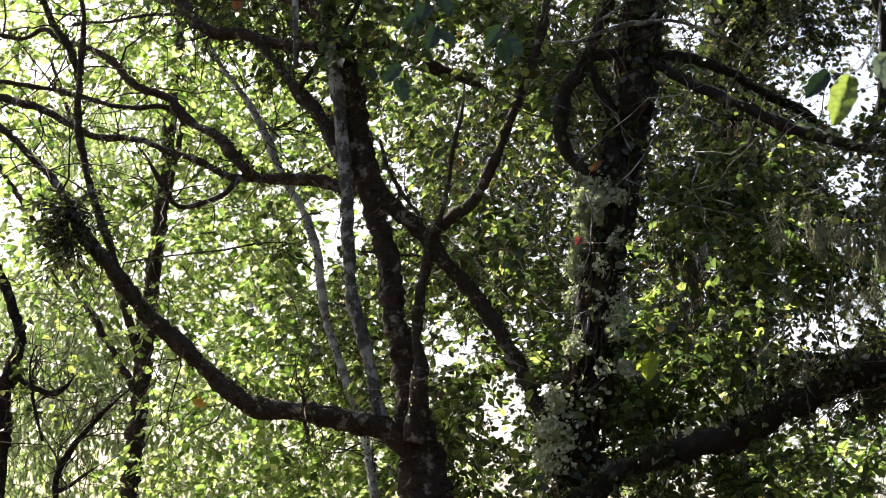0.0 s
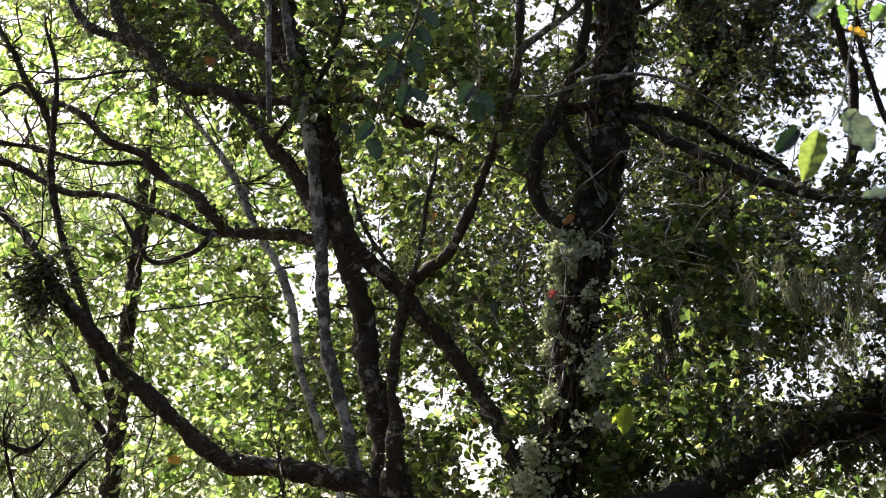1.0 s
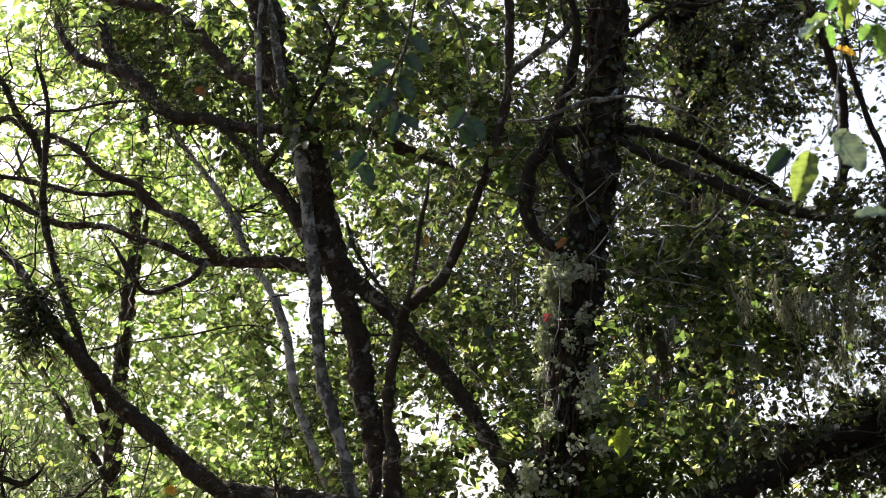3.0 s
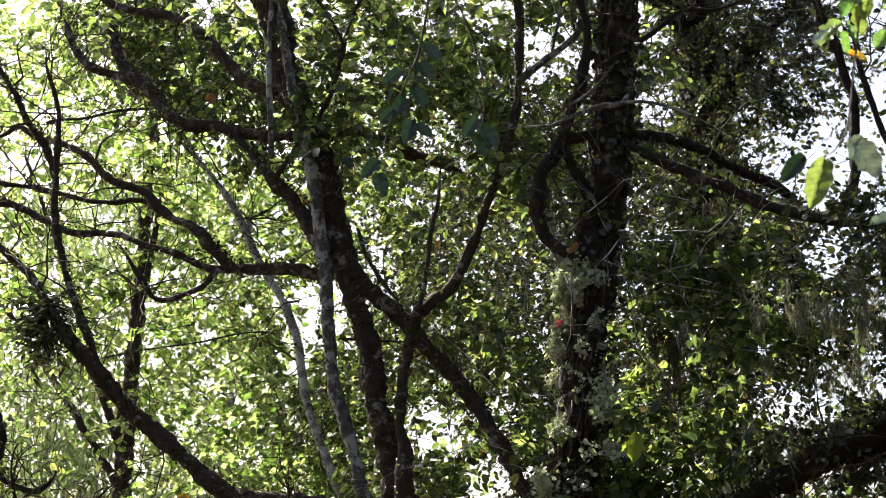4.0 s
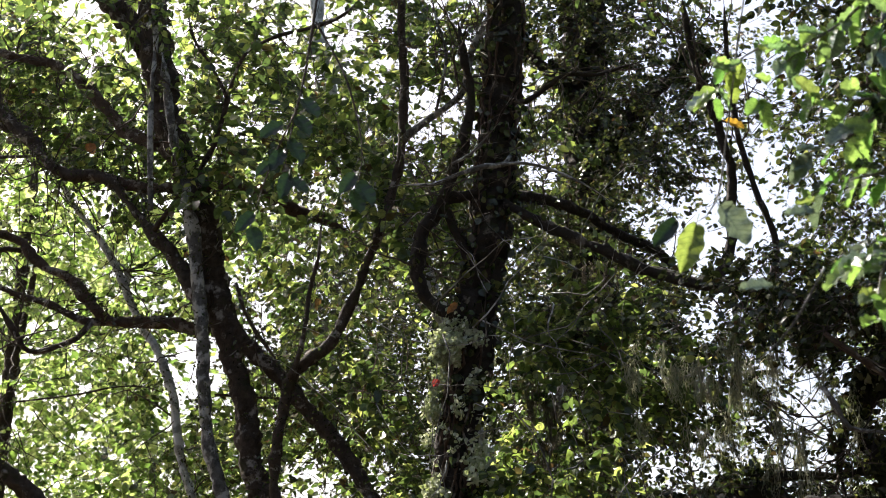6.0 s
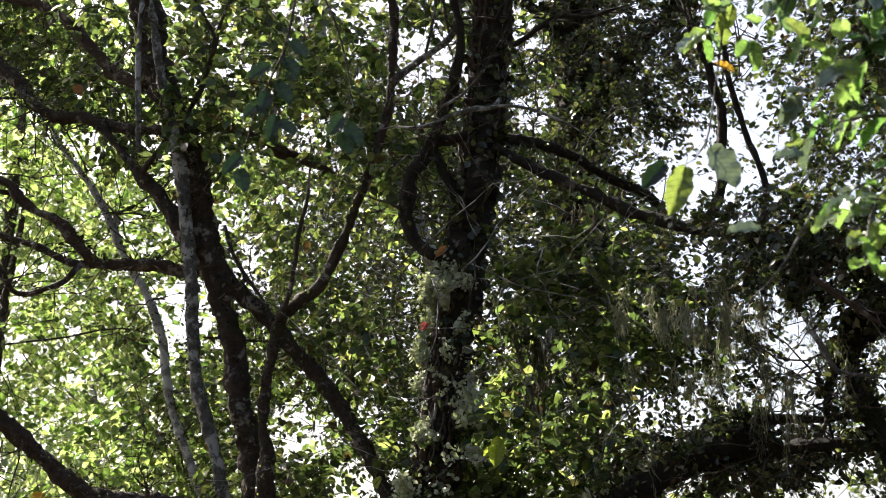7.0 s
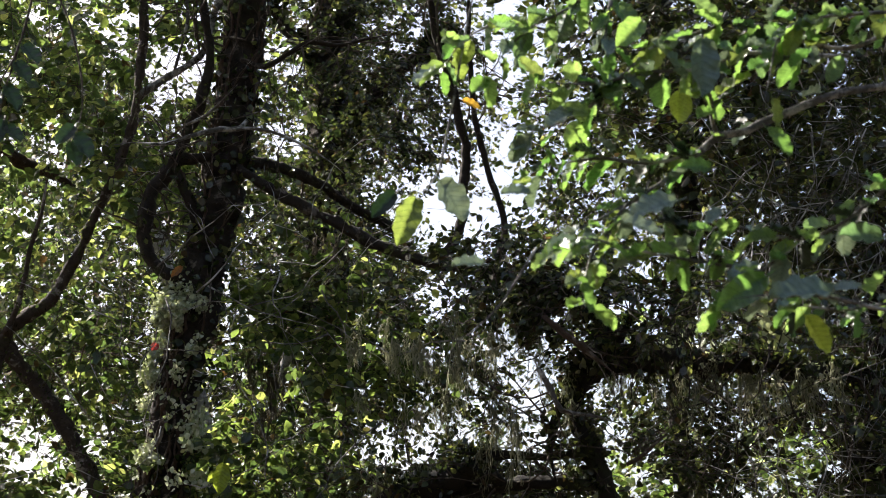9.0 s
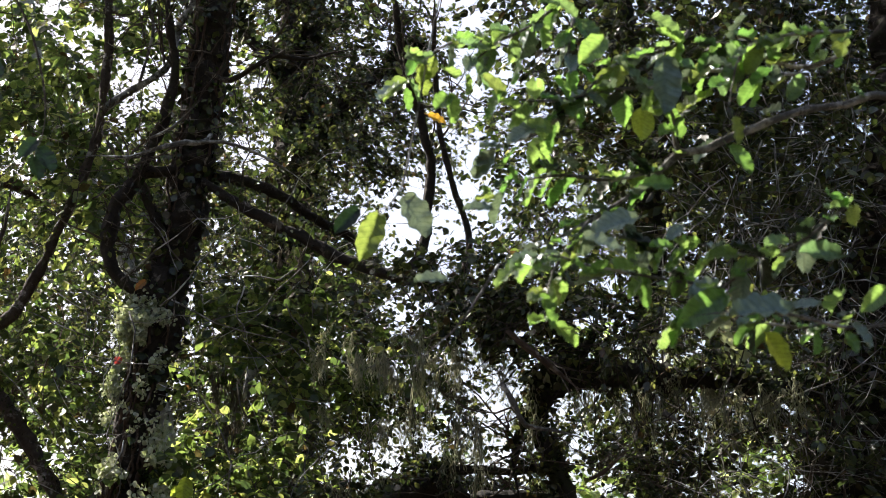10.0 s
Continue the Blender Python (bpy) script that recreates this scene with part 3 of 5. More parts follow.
# places that the sun reaches through openings in the leaves, and the openings' half-widths
SUN_GAPS = [
    (-0.08, 9.40, 3.86, 0.22), (-0.05, 9.40, 3.60, 0.22), (-0.01, 9.35, 3.33, 0.2), (-0.09, 9.40, 3.08, 0.2),
    (0.31, 9.90, 3.55, 0.25), (0.64, 10.20, 3.37, 0.35), (0.95, 10.20, 3.31, 0.35), (0.50, 9.80, 3.03, 0.25),
    (1.72, 8.30, 3.14, 0.3), (1.56, 8.40, 3.33, 0.3), (2.97, 7.90, 3.22, 0.3), (3.15, 7.90, 3.17, 0.3),
    (1.75, 8.35, 2.92, 0.3), (1.38, 8.45, 3.40, 0.3), (2.05, 8.25, 3.05, 0.25), (2.70, 8.10, 3.20, 0.25), (0.33, 9.10, 2.90, 0.2),
    (1.16, 8.70, 2.75, 0.2), (0.60, 9.92, 3.45, 0.2),
    (1.25, 10.40, 3.86, 0.3), (2.43, 8.20, 3.68, 0.2), (3.03, 8.00, 3.66, 0.25), (3.35, 8.70, 3.75, 0.4), (-0.53, 10.90, 3.87, 0.3),
    (-0.83, 12.00, 3.76, 0.3), (1.47, 12.80, 6.23, 0.25), (0.84, 10.80, 4.01, 0.3), (3.39, 11.30, 3.33, 0.4),
    (4.49, 11.20, 3.51, 0.4),
    (1.59, 5.30, 3.56, 0.3), (1.93, 5.10, 3.78, 0.25), (1.32, 5.20, 3.17, 0.3), (2.05, 4.80, 2.78, 0.22), (0.94, 5.70, 3.40, 0.28), (1.71, 5.10, 3.16, 0.25),
    (0.66, 10.17, 3.69, 0.18), (1.18, 9.81, 4.35, 0.2), (0.71, 10.80, 4.32, 0.16), (1.59, 10.44, 3.89, 0.15),
    (1.27, 10.32, 3.25, 0.2), (1.42, 10.51, 3.27, 0.2), (0.91, 10.24, 3.33, 0.2), (1.78, 10.43, 3.95, 0.18),
    (2.28, 8.85, 3.53, 0.27), (1.81, 8.41, 2.93, 0.17), (2.29, 8.87, 3.04, 0.15), (2.88, 8.72, 3.53, 0.20),
    (3.29, 8.51, 2.87, 0.27), (2.27, 8.60, 3.46, 0.15),
    (2.10, 13.40, 2.74, 0.5),
    (0.39, 11.5, 3.48, 0.3), (-0.67, 11.5, 3.45, 0.3), (0.34, 11.5, 3.87, 0.3),
    (-2.7, 13.2, 3.5, 0.55), (-2.5, 14.4, 2.7, 0.5), (-4.3, 12.2, 3.5, 0.5), (-3.6, 14.2, 3.3, 0.5), (-3.2, 13.4, 4.6, 0.4),
]


# ---- trees ----
main_tree = tree("tree", -0.92, 10.5, "many-stemmed tree with mottled bark and crooked limbs")
creeper_tree = tree("tree", -0.12, 9.6, "dark upright tree wrapped in leafy creepers")
shaggy_tree = tree("tree", 1.2, 13.5, "dark shaggy tree trunk deep in the wood")
mossy_tree = tree("tree", 2.7, 8.3, "low mossy tree with sprawling limbs hung with lichen")
shaded_tree = tree("tree", 4.2, 9.2, "thick shaded tree with a dense dark crown")
hidden_tree = tree("tree", 3.42, 10.5, "dark straight tree half hidden by foliage")
left_tree = tree("tree", -4.25, 11.8, "thin dark sapling with crooked bare twigs")
sunlit_tree = tree("tree", -4.3, 15.3, "sunlit tree with yellow-green translucent leaves")
near_tree = tree("tree", 3.6, 5.6, "slender tree with large glossy quilted leaves")
leafy_branch = near_tree
pale_tree = tree("tree", 0.75, 12.5, "leaning pale-barked tree behind dark foliage")
hanging_twig = new("hanging_twig")
hanging_twig.location = (-0.8, 6.5, 6.0)
tagged(hanging_twig, "thin overhanging twig with large shaded green leaves", "twig")
limb(main_tree, "trunk", BARK, [(-0.92, 10.50, -0.10, 0.3), (-0.94, 10.50, 1.20, 0.19), (-0.99, 10.50, 2.33, 0.15), (-1.05, 10.50, 2.61, 0.137), (-1.09, 10.50, 2.90, 0.094), (-1.14, 10.50, 3.12, 0.087), (-1.23, 10.50, 3.45, 0.077), (-1.29, 10.50, 3.79, 0.074), (-1.36, 10.50, 4.05, 0.074), (-1.43, 10.50, 4.32, 0.079), (-1.50, 10.50, 4.68, 0.083), (-1.56, 10.50, 4.99, 0.084), (-1.70, 10.50, 5.32, 0.088), (-1.85, 10.50, 5.73, 0.096), (-1.93, 10.50, 6.15, 0.101), (-2.01, 10.50, 6.71, 0.099), (-2.06, 10.50, 7.37, 0.088)])
limb(main_tree, "stem", PALE, [(-1.26, 10.45, 2.61, 0.047), (-1.31, 10.43, 2.82, 0.05), (-1.38, 10.41, 3.11, 0.043), (-1.43, 10.40, 3.32, 0.044), (-1.49, 10.38, 3.54, 0.044), (-1.51, 10.36, 3.76, 0.04), (-1.53, 10.34, 3.98, 0.044), (-1.54, 10.32, 4.20, 0.044), (-1.57, 10.31, 4.43, 0.044), (-1.60, 10.29, 4.73, 0.045), (-1.64, 10.27, 5.00, 0.041), (-1.69, 10.25, 5.27, 0.037), (-1.75, 10.24, 5.50, 0.034), (-1.80, 10.22, 5.74, 0.03), (-1.86, 10.20, 6.14, 0.027)])
limb(main_tree, "stem", WHITE, [(-1.00, 10.60, 0.60, 0.0595), (-1.30, 11.20, 1.80, 0.0425), (-1.55, 11.60, 2.76, 0.0272), (-1.68, 11.63, 3.14, 0.0306), (-1.79, 11.66, 3.41, 0.0314), (-1.87, 11.69, 3.66, 0.0314), (-1.92, 11.71, 3.92, 0.0314), (-1.96, 11.74, 4.14, 0.0357), (-2.04, 11.77, 4.36, 0.0323), (-2.13, 11.80, 4.54, 0.0289), (-2.21, 11.83, 4.65, 0.0289), (-2.32, 11.86, 4.87, 0.0289), (-2.40, 11.89, 5.05, 0.0289), (-2.50, 11.91, 5.24, 0.0255), (-2.62, 11.94, 5.42, 0.0221), (-2.79, 11.97, 5.64, 0.0187), (-2.93, 12.00, 5.89, 0.0153)])
limb(main_tree, "branch", WHITE, [(-2.38, 11.95, 4.95, 0.023), (-2.36, 11.93, 5.08, 0.023), (-2.40, 11.92, 5.16, 0.019), (-2.48, 11.90, 5.21, 0.016)])
limb(main_tree, "stem", BARK, [(-1.06, 10.30, 2.59, 0.071), (-1.03, 10.28, 2.87, 0.06), (-1.03, 10.26, 3.08, 0.043), (-1.06, 10.24, 3.22, 0.032), (-1.05, 10.22, 3.40, 0.032), (-1.02, 10.20, 3.58, 0.032), (-0.99, 10.19, 3.72, 0.036), (-0.96, 10.17, 3.89, 0.043), (-0.89, 10.15, 3.97, 0.039), (-0.78, 10.13, 4.05, 0.036), (-0.67, 10.11, 4.16, 0.036), (-0.60, 10.09, 4.30, 0.036), (-0.53, 10.07, 4.43, 0.032), (-0.49, 10.05, 4.57, 0.032), (-0.44, 10.03, 4.70, 0.029), (-0.38, 10.01, 4.84, 0.029), (-0.33, 10.00, 5.00, 0.029), (-0.28, 9.98, 5.19, 0.029), (-0.25, 9.96, 5.37, 0.025), (-0.23, 9.94, 5.81, 0.029), (-0.25, 9.92, 6.20, 0.026), (-0.23, 9.90, 6.64, 0.022)])
limb(main_tree, "branch", PALE, [(-0.24, 9.95, 5.40, 0.026), (-0.07, 9.92, 5.54, 0.026), (0.08, 9.90, 5.64, 0.026), (0.16, 9.88, 5.73, 0.023), (0.20, 9.85, 5.96, 0.026), (0.30, 9.83, 6.17, 0.02), (0.37, 9.80, 6.37, 0.017)])
limb(main_tree, "branch", PALE, [(-0.03, 9.90, 5.57, 0.01), (0.02, 9.85, 5.77, 0.01), (0.04, 9.80, 5.94, 0.01), (-0.02, 9.75, 6.16, 0.01), (-0.06, 9.70, 6.37, 0.01)])
limb(main_tree, "branch", BARK, [(-0.95, 10.10, 3.88, 0.026), (-0.90, 10.07, 4.02, 0.016), (-0.86, 10.03, 4.20, 0.016), (-0.83, 10.00, 4.41, 0.013), (-0.78, 9.97, 4.62, 0.013), (-0.76, 9.93, 4.80, 0.013), (-0.74, 9.90, 4.92, 0.013)])
limb(main_tree, "limb", BARK, [(-1.49, 10.50, 4.46, 0.051), (-1.30, 10.48, 4.20, 0.057), (-1.14, 10.47, 4.06, 0.05), (-0.99, 10.45, 3.89, 0.05), (-0.86, 10.43, 3.73, 0.046), (-0.74, 10.42, 3.60, 0.046), (-0.63, 10.40, 3.45, 0.046), (-0.52, 10.38, 3.28, 0.045), (-0.41, 10.37, 3.08, 0.045), (-0.33, 10.35, 2.92, 0.042), (-0.25, 10.33, 2.77, 0.041), (-0.15, 10.32, 2.63, 0.044), (-0.03, 10.30, 2.32, 0.047), (0.06, 10.30, 1.20, 0.065), (0.12, 10.30, -0.10, 0.1)])
limb(main_tree, "limb", BARK, [(-1.08, 10.45, 2.57, 0.0806), (-1.26, 10.42, 2.68, 0.0731), (-1.40, 10.39, 2.71, 0.0672), (-1.61, 10.36, 2.75, 0.0647), (-1.82, 10.33, 2.79, 0.0622), (-2.03, 10.30, 2.80, 0.0622), (-2.21, 10.27, 2.87, 0.0596), (-2.39, 10.24, 3.03, 0.0538), (-2.54, 10.21, 3.17, 0.0538), (-2.68, 10.18, 3.29, 0.0538), (-2.83, 10.15, 3.43, 0.0512), (-2.94, 10.12, 3.57, 0.0462), (-2.98, 10.09, 3.67, 0.0328), (-3.02, 10.06, 3.80, 0.0302), (-3.08, 10.03, 3.96, 0.0269), (-3.14, 10.00, 4.13, 0.0244), (-3.18, 9.97, 4.28, 0.0244), (-3.22, 9.94, 4.45, 0.0244), (-3.24, 9.91, 4.63, 0.0218), (-3.23, 9.88, 4.81, 0.0218), (-3.26, 9.85, 4.94, 0.0244), (-3.31, 9.82, 5.06, 0.0244), (-3.41, 9.79, 5.21, 0.0218), (-3.50, 9.76, 5.39, 0.0218), (-3.58, 9.73, 5.53, 0.0193), (-3.70, 9.70, 5.80, 0.0168)])
limb(main_tree, "branch", BARK, [(-2.88, 9.95, 3.53, 0.041), (-3.00, 9.93, 3.66, 0.041), (-3.11, 9.91, 3.78, 0.041), (-3.20, 9.89, 3.92, 0.035), (-3.30, 9.88, 4.10, 0.029), (-3.40, 9.86, 4.23, 0.026), (-3.53, 9.84, 4.35, 0.023), (-3.75, 9.82, 4.54, 0.023), (-4.01, 9.80, 4.65, 0.019)])
limb(main_tree, "branch", BARK, [(-3.19, 9.75, 4.62, 0.019), (-3.18, 9.72, 4.84, 0.019), (-3.17, 9.70, 4.98, 0.019), (-3.17, 9.68, 5.20, 0.016), (-3.20, 9.65, 5.34, 0.013), (-3.25, 9.62, 5.52, 0.01), (-3.23, 9.60, 5.67, 0.01)])
limb(main_tree, "branch", BARK, [(-1.73, 10.15, 2.73, 0.025), (-1.74, 10.12, 2.84, 0.022), (-1.76, 10.10, 2.91, 0.019)])
limb(main_tree, "branch", BARK, [(-1.75, 10.20, 2.74, 0.016), (-1.72, 10.18, 2.64, 0.013), (-1.70, 10.15, 2.49, 0.013)])
limb(main_tree, "limb", BROWN, [(-1.54, 10.60, 4.31, 0.044), (-1.69, 10.61, 4.34, 0.041), (-1.85, 10.62, 4.38, 0.038), (-2.04, 10.63, 4.39, 0.038), (-2.22, 10.64, 4.40, 0.038), (-2.32, 10.65, 4.50, 0.034), (-2.43, 10.66, 4.63, 0.045), (-2.51, 10.67, 4.71, 0.038), (-2.65, 10.68, 4.77, 0.031), (-2.77, 10.69, 4.86, 0.035), (-2.83, 10.70, 4.97, 0.028), (-2.97, 10.71, 5.03, 0.028), (-3.12, 10.72, 5.10, 0.028), (-3.25, 10.73, 5.23, 0.025), (-3.38, 10.74, 5.32, 0.025), (-3.50, 10.75, 5.38, 0.021), (-3.67, 10.76, 5.43, 0.021), (-3.80, 10.77, 5.52, 0.018), (-3.96, 10.78, 5.45, 0.018), (-4.22, 10.79, 5.50, 0.018), (-4.46, 10.80, 5.46, 0.014)])
limb(main_tree, "branch", BARK, [(-2.17, 10.70, 4.41, 0.031), (-2.36, 10.67, 4.40, 0.028), (-2.48, 10.65, 4.45, 0.024), (-2.63, 10.62, 4.52, 0.024), (-2.82, 10.60, 4.57, 0.021), (-2.97, 10.57, 4.63, 0.021), (-3.10, 10.55, 4.65, 0.024), (-3.31, 10.53, 4.66, 0.021), (-3.54, 10.50, 4.77, 0.024), (-3.66, 10.47, 4.83, 0.028), (-3.81, 10.45, 4.87, 0.028), (-4.00, 10.43, 4.92, 0.024), (-4.31, 10.40, 4.95, 0.021)])
limb(main_tree, "branch", BARK, [(-2.34, 10.65, 4.39, 0.021), (-2.42, 10.62, 4.28, 0.017), (-2.53, 10.59, 4.22, 0.017), (-2.67, 10.56, 4.17, 0.02), (-2.75, 10.53, 4.20, 0.017), (-2.81, 10.49, 4.30, 0.024), (-2.87, 10.46, 4.40, 0.017), (-2.94, 10.43, 4.52, 0.014), (-3.04, 10.40, 4.60, 0.01)])
limb(main_tree, "branch", BARK, [(-2.83, 10.75, 4.92, 0.021), (-2.95, 10.73, 4.94, 0.018), (-3.06, 10.71, 4.92, 0.018), (-3.26, 10.69, 4.93, 0.018), (-3.41, 10.68, 4.97, 0.018), (-3.65, 10.66, 5.03, 0.018), (-3.85, 10.64, 5.06, 0.018), (-4.04, 10.62, 5.08, 0.018), (-4.36, 10.60, 5.10, 0.014)])
limb(main_tree, "limb", BARK, [(-1.55, 10.40, 4.43, 0.06), (-1.66, 10.43, 4.62, 0.051), (-1.74, 10.46, 4.74, 0.048), (-1.83, 10.49, 4.86, 0.044), (-1.93, 10.53, 4.98, 0.048), (-2.04, 10.56, 5.12, 0.031), (-2.13, 10.59, 5.23, 0.028), (-2.23, 10.62, 5.35, 0.031), (-2.36, 10.65, 5.43, 0.042), (-2.53, 10.68, 5.43, 0.042), (-2.66, 10.71, 5.51, 0.043), (-2.77, 10.74, 5.63, 0.046), (-2.87, 10.78, 5.75, 0.05), (-3.00, 10.81, 5.88, 0.047), (-3.10, 10.84, 6.01, 0.04), (-3.16, 10.87, 6.15, 0.037), (-3.24, 10.90, 6.39, 0.033)])
limb(main_tree, "branch", BARK, [(-2.97, 10.85, 5.85, 0.04), (-3.17, 10.89, 5.94, 0.036), (-3.35, 10.93, 6.03, 0.033), (-3.49, 10.96, 6.18, 0.03), (-3.59, 11.00, 6.44, 0.026)])
limb(main_tree, "branch", BROWN, [(-2.31, 10.70, 5.44, 0.032), (-2.17, 10.66, 5.38, 0.039), (-2.02, 10.62, 5.32, 0.035), (-1.80, 10.59, 5.31, 0.031), (-1.63, 10.55, 5.25, 0.028)])
limb(main_tree, "limb", BROWN, [(-1.60, 10.60, 5.31, 0.038), (-1.47, 10.74, 5.39, 0.035), (-1.29, 10.89, 5.39, 0.036), (-1.14, 11.03, 5.36, 0.04), (-0.99, 11.17, 5.31, 0.044), (-0.86, 11.31, 5.32, 0.033), (-0.77, 11.46, 5.31, 0.026), (-0.65, 11.60, 5.29, 0.019)])
limb(main_tree, "limb", BROWN, [(-1.91, 10.55, 5.62, 0.045), (-2.06, 10.63, 5.70, 0.042), (-2.19, 10.71, 5.78, 0.042), (-2.33, 10.79, 5.96, 0.043), (-2.48, 10.88, 6.15, 0.04), (-2.63, 10.96, 6.31, 0.036), (-2.82, 11.04, 6.44, 0.033), (-3.17, 11.12, 6.54, 0.03), (-3.54, 11.20, 6.79, 0.026)])
limb(main_tree, "branch", BARK, [(-1.90, 10.40, 4.95, 0.02), (-1.83, 10.35, 5.03, 0.017), (-1.75, 10.30, 5.11, 0.017), (-1.67, 10.25, 5.23, 0.013), (-1.59, 10.20, 5.37, 0.01)])
limb(main_tree, "stem", PALE, [(-1.87, 10.10, 4.99, 0.018), (-1.88, 10.09, 5.18, 0.018), (-1.89, 10.07, 5.45, 0.018), (-1.89, 10.06, 5.72, 0.018), (-1.88, 10.04, 5.99, 0.019), (-1.88, 10.03, 6.23, 0.019), (-1.90, 10.01, 6.47, 0.019), (-1.91, 10.00, 6.97, 0.015)])
limb(main_tree, "branch", BARK, [(-1.56, 10.30, 4.98, 0.023), (-1.64, 10.26, 5.08, 0.02), (-1.58, 10.22, 5.30, 0.017), (-1.49, 10.18, 5.45, 0.017), (-1.43, 10.14, 5.65, 0.017), (-1.38, 10.10, 5.85, 0.013), (-1.28, 10.06, 6.07, 0.013), (-1.07, 10.02, 6.17, 0.013), (-0.85, 9.98, 6.21, 0.013), (-0.62, 9.94, 6.29, 0.013), (-0.43, 9.90, 6.48, 0.01)])
limb(main_tree, "branch", BARK, [(-1.42, 10.10, 5.63, 0.013), (-1.40, 10.05, 5.75, 0.013), (-1.51, 10.00, 5.97, 0.01), (-1.62, 9.95, 6.15, 0.01), (-1.66, 9.90, 6.41, 0.01)])
limb(main_tree, "branch", BARK, [(-3.35, 10.00, 5.26, 0.01), (-3.31, 10.12, 5.32, 0.01), (-3.16, 10.24, 5.37, 0.01), (-2.96, 10.36, 5.46, 0.01), (-2.76, 10.48, 5.51, 0.01), (-2.68, 10.60, 5.58, 0.007)])
limb(main_tree, "branch", BARK, [(-3.20, 11.00, 3.88, 0.007), (-2.91, 11.12, 3.96, 0.007), (-2.54, 11.24, 4.03, 0.007), (-2.29, 11.36, 4.11, 0.007), (-2.10, 11.48, 4.13, 0.007), (-1.94, 11.60, 4.09, 0.007)])
limb(main_tree, "branch", BARK, [(-1.55, 11.00, 3.97, 0.007), (-1.36, 11.07, 3.97, 0.011), (-1.17, 11.13, 3.97, 0.011), (-0.98, 11.20, 3.96, 0.007)])
limb(main_tree, "branch", BARK, [(-1.32, 10.20, 4.53, 0.013), (-1.27, 10.20, 4.36, 0.013), (-1.19, 10.20, 4.21, 0.013), (-1.08, 10.20, 4.06, 0.013), (-1.00, 10.20, 3.93, 0.013)])
limb(main_tree, "limb", BARK, [(-1.94, 10.50, 6.20, 0.085), (-2.12, 10.50, 6.45, 0.08), (-2.32, 10.52, 6.70, 0.074), (-2.55, 10.58, 7.10, 0.065), (-2.75, 10.7, 7.8, 0.05)])
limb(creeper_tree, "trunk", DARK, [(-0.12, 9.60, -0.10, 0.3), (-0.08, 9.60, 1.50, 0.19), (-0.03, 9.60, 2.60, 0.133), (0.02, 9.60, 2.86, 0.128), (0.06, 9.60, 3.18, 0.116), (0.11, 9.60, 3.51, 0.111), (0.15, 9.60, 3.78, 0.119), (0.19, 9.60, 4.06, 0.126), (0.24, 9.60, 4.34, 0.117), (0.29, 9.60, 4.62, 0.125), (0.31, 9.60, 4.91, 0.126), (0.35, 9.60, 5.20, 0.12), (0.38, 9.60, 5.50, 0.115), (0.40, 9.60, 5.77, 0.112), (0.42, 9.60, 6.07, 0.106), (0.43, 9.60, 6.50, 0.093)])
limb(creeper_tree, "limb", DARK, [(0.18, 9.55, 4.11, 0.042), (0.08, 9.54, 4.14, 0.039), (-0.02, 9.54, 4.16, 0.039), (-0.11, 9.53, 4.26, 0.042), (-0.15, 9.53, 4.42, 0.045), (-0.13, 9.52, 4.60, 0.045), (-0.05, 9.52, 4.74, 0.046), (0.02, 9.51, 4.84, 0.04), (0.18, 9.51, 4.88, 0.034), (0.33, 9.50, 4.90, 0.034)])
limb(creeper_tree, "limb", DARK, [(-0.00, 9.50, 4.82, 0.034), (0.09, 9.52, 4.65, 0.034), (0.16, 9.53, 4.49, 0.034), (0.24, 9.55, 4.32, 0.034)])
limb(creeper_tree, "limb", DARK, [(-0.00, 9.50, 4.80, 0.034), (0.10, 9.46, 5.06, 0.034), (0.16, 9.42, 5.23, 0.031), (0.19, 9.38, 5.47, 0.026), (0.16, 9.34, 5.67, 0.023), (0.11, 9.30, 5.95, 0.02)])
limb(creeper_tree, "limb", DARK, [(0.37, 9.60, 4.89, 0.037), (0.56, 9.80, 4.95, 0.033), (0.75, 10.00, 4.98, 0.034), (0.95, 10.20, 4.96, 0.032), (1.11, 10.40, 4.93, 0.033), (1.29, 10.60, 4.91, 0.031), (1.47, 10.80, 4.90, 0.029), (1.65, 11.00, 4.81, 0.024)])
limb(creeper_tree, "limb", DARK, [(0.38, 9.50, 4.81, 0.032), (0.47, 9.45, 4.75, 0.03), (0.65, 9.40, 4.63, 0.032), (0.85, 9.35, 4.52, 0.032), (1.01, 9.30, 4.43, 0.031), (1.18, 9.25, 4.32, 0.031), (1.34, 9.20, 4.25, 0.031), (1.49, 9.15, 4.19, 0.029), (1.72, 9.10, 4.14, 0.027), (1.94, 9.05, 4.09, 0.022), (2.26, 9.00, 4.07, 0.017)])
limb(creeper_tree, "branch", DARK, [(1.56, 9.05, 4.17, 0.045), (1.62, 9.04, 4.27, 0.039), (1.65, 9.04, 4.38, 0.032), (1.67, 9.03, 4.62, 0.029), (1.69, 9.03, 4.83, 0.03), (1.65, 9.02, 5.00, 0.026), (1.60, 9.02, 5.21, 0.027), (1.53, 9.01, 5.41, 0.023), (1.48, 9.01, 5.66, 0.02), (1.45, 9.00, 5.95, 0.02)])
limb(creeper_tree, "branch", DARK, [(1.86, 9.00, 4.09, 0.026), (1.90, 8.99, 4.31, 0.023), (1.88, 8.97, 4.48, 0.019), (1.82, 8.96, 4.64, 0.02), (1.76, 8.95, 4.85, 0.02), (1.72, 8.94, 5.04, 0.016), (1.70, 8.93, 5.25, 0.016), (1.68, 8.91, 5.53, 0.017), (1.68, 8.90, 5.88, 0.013)])
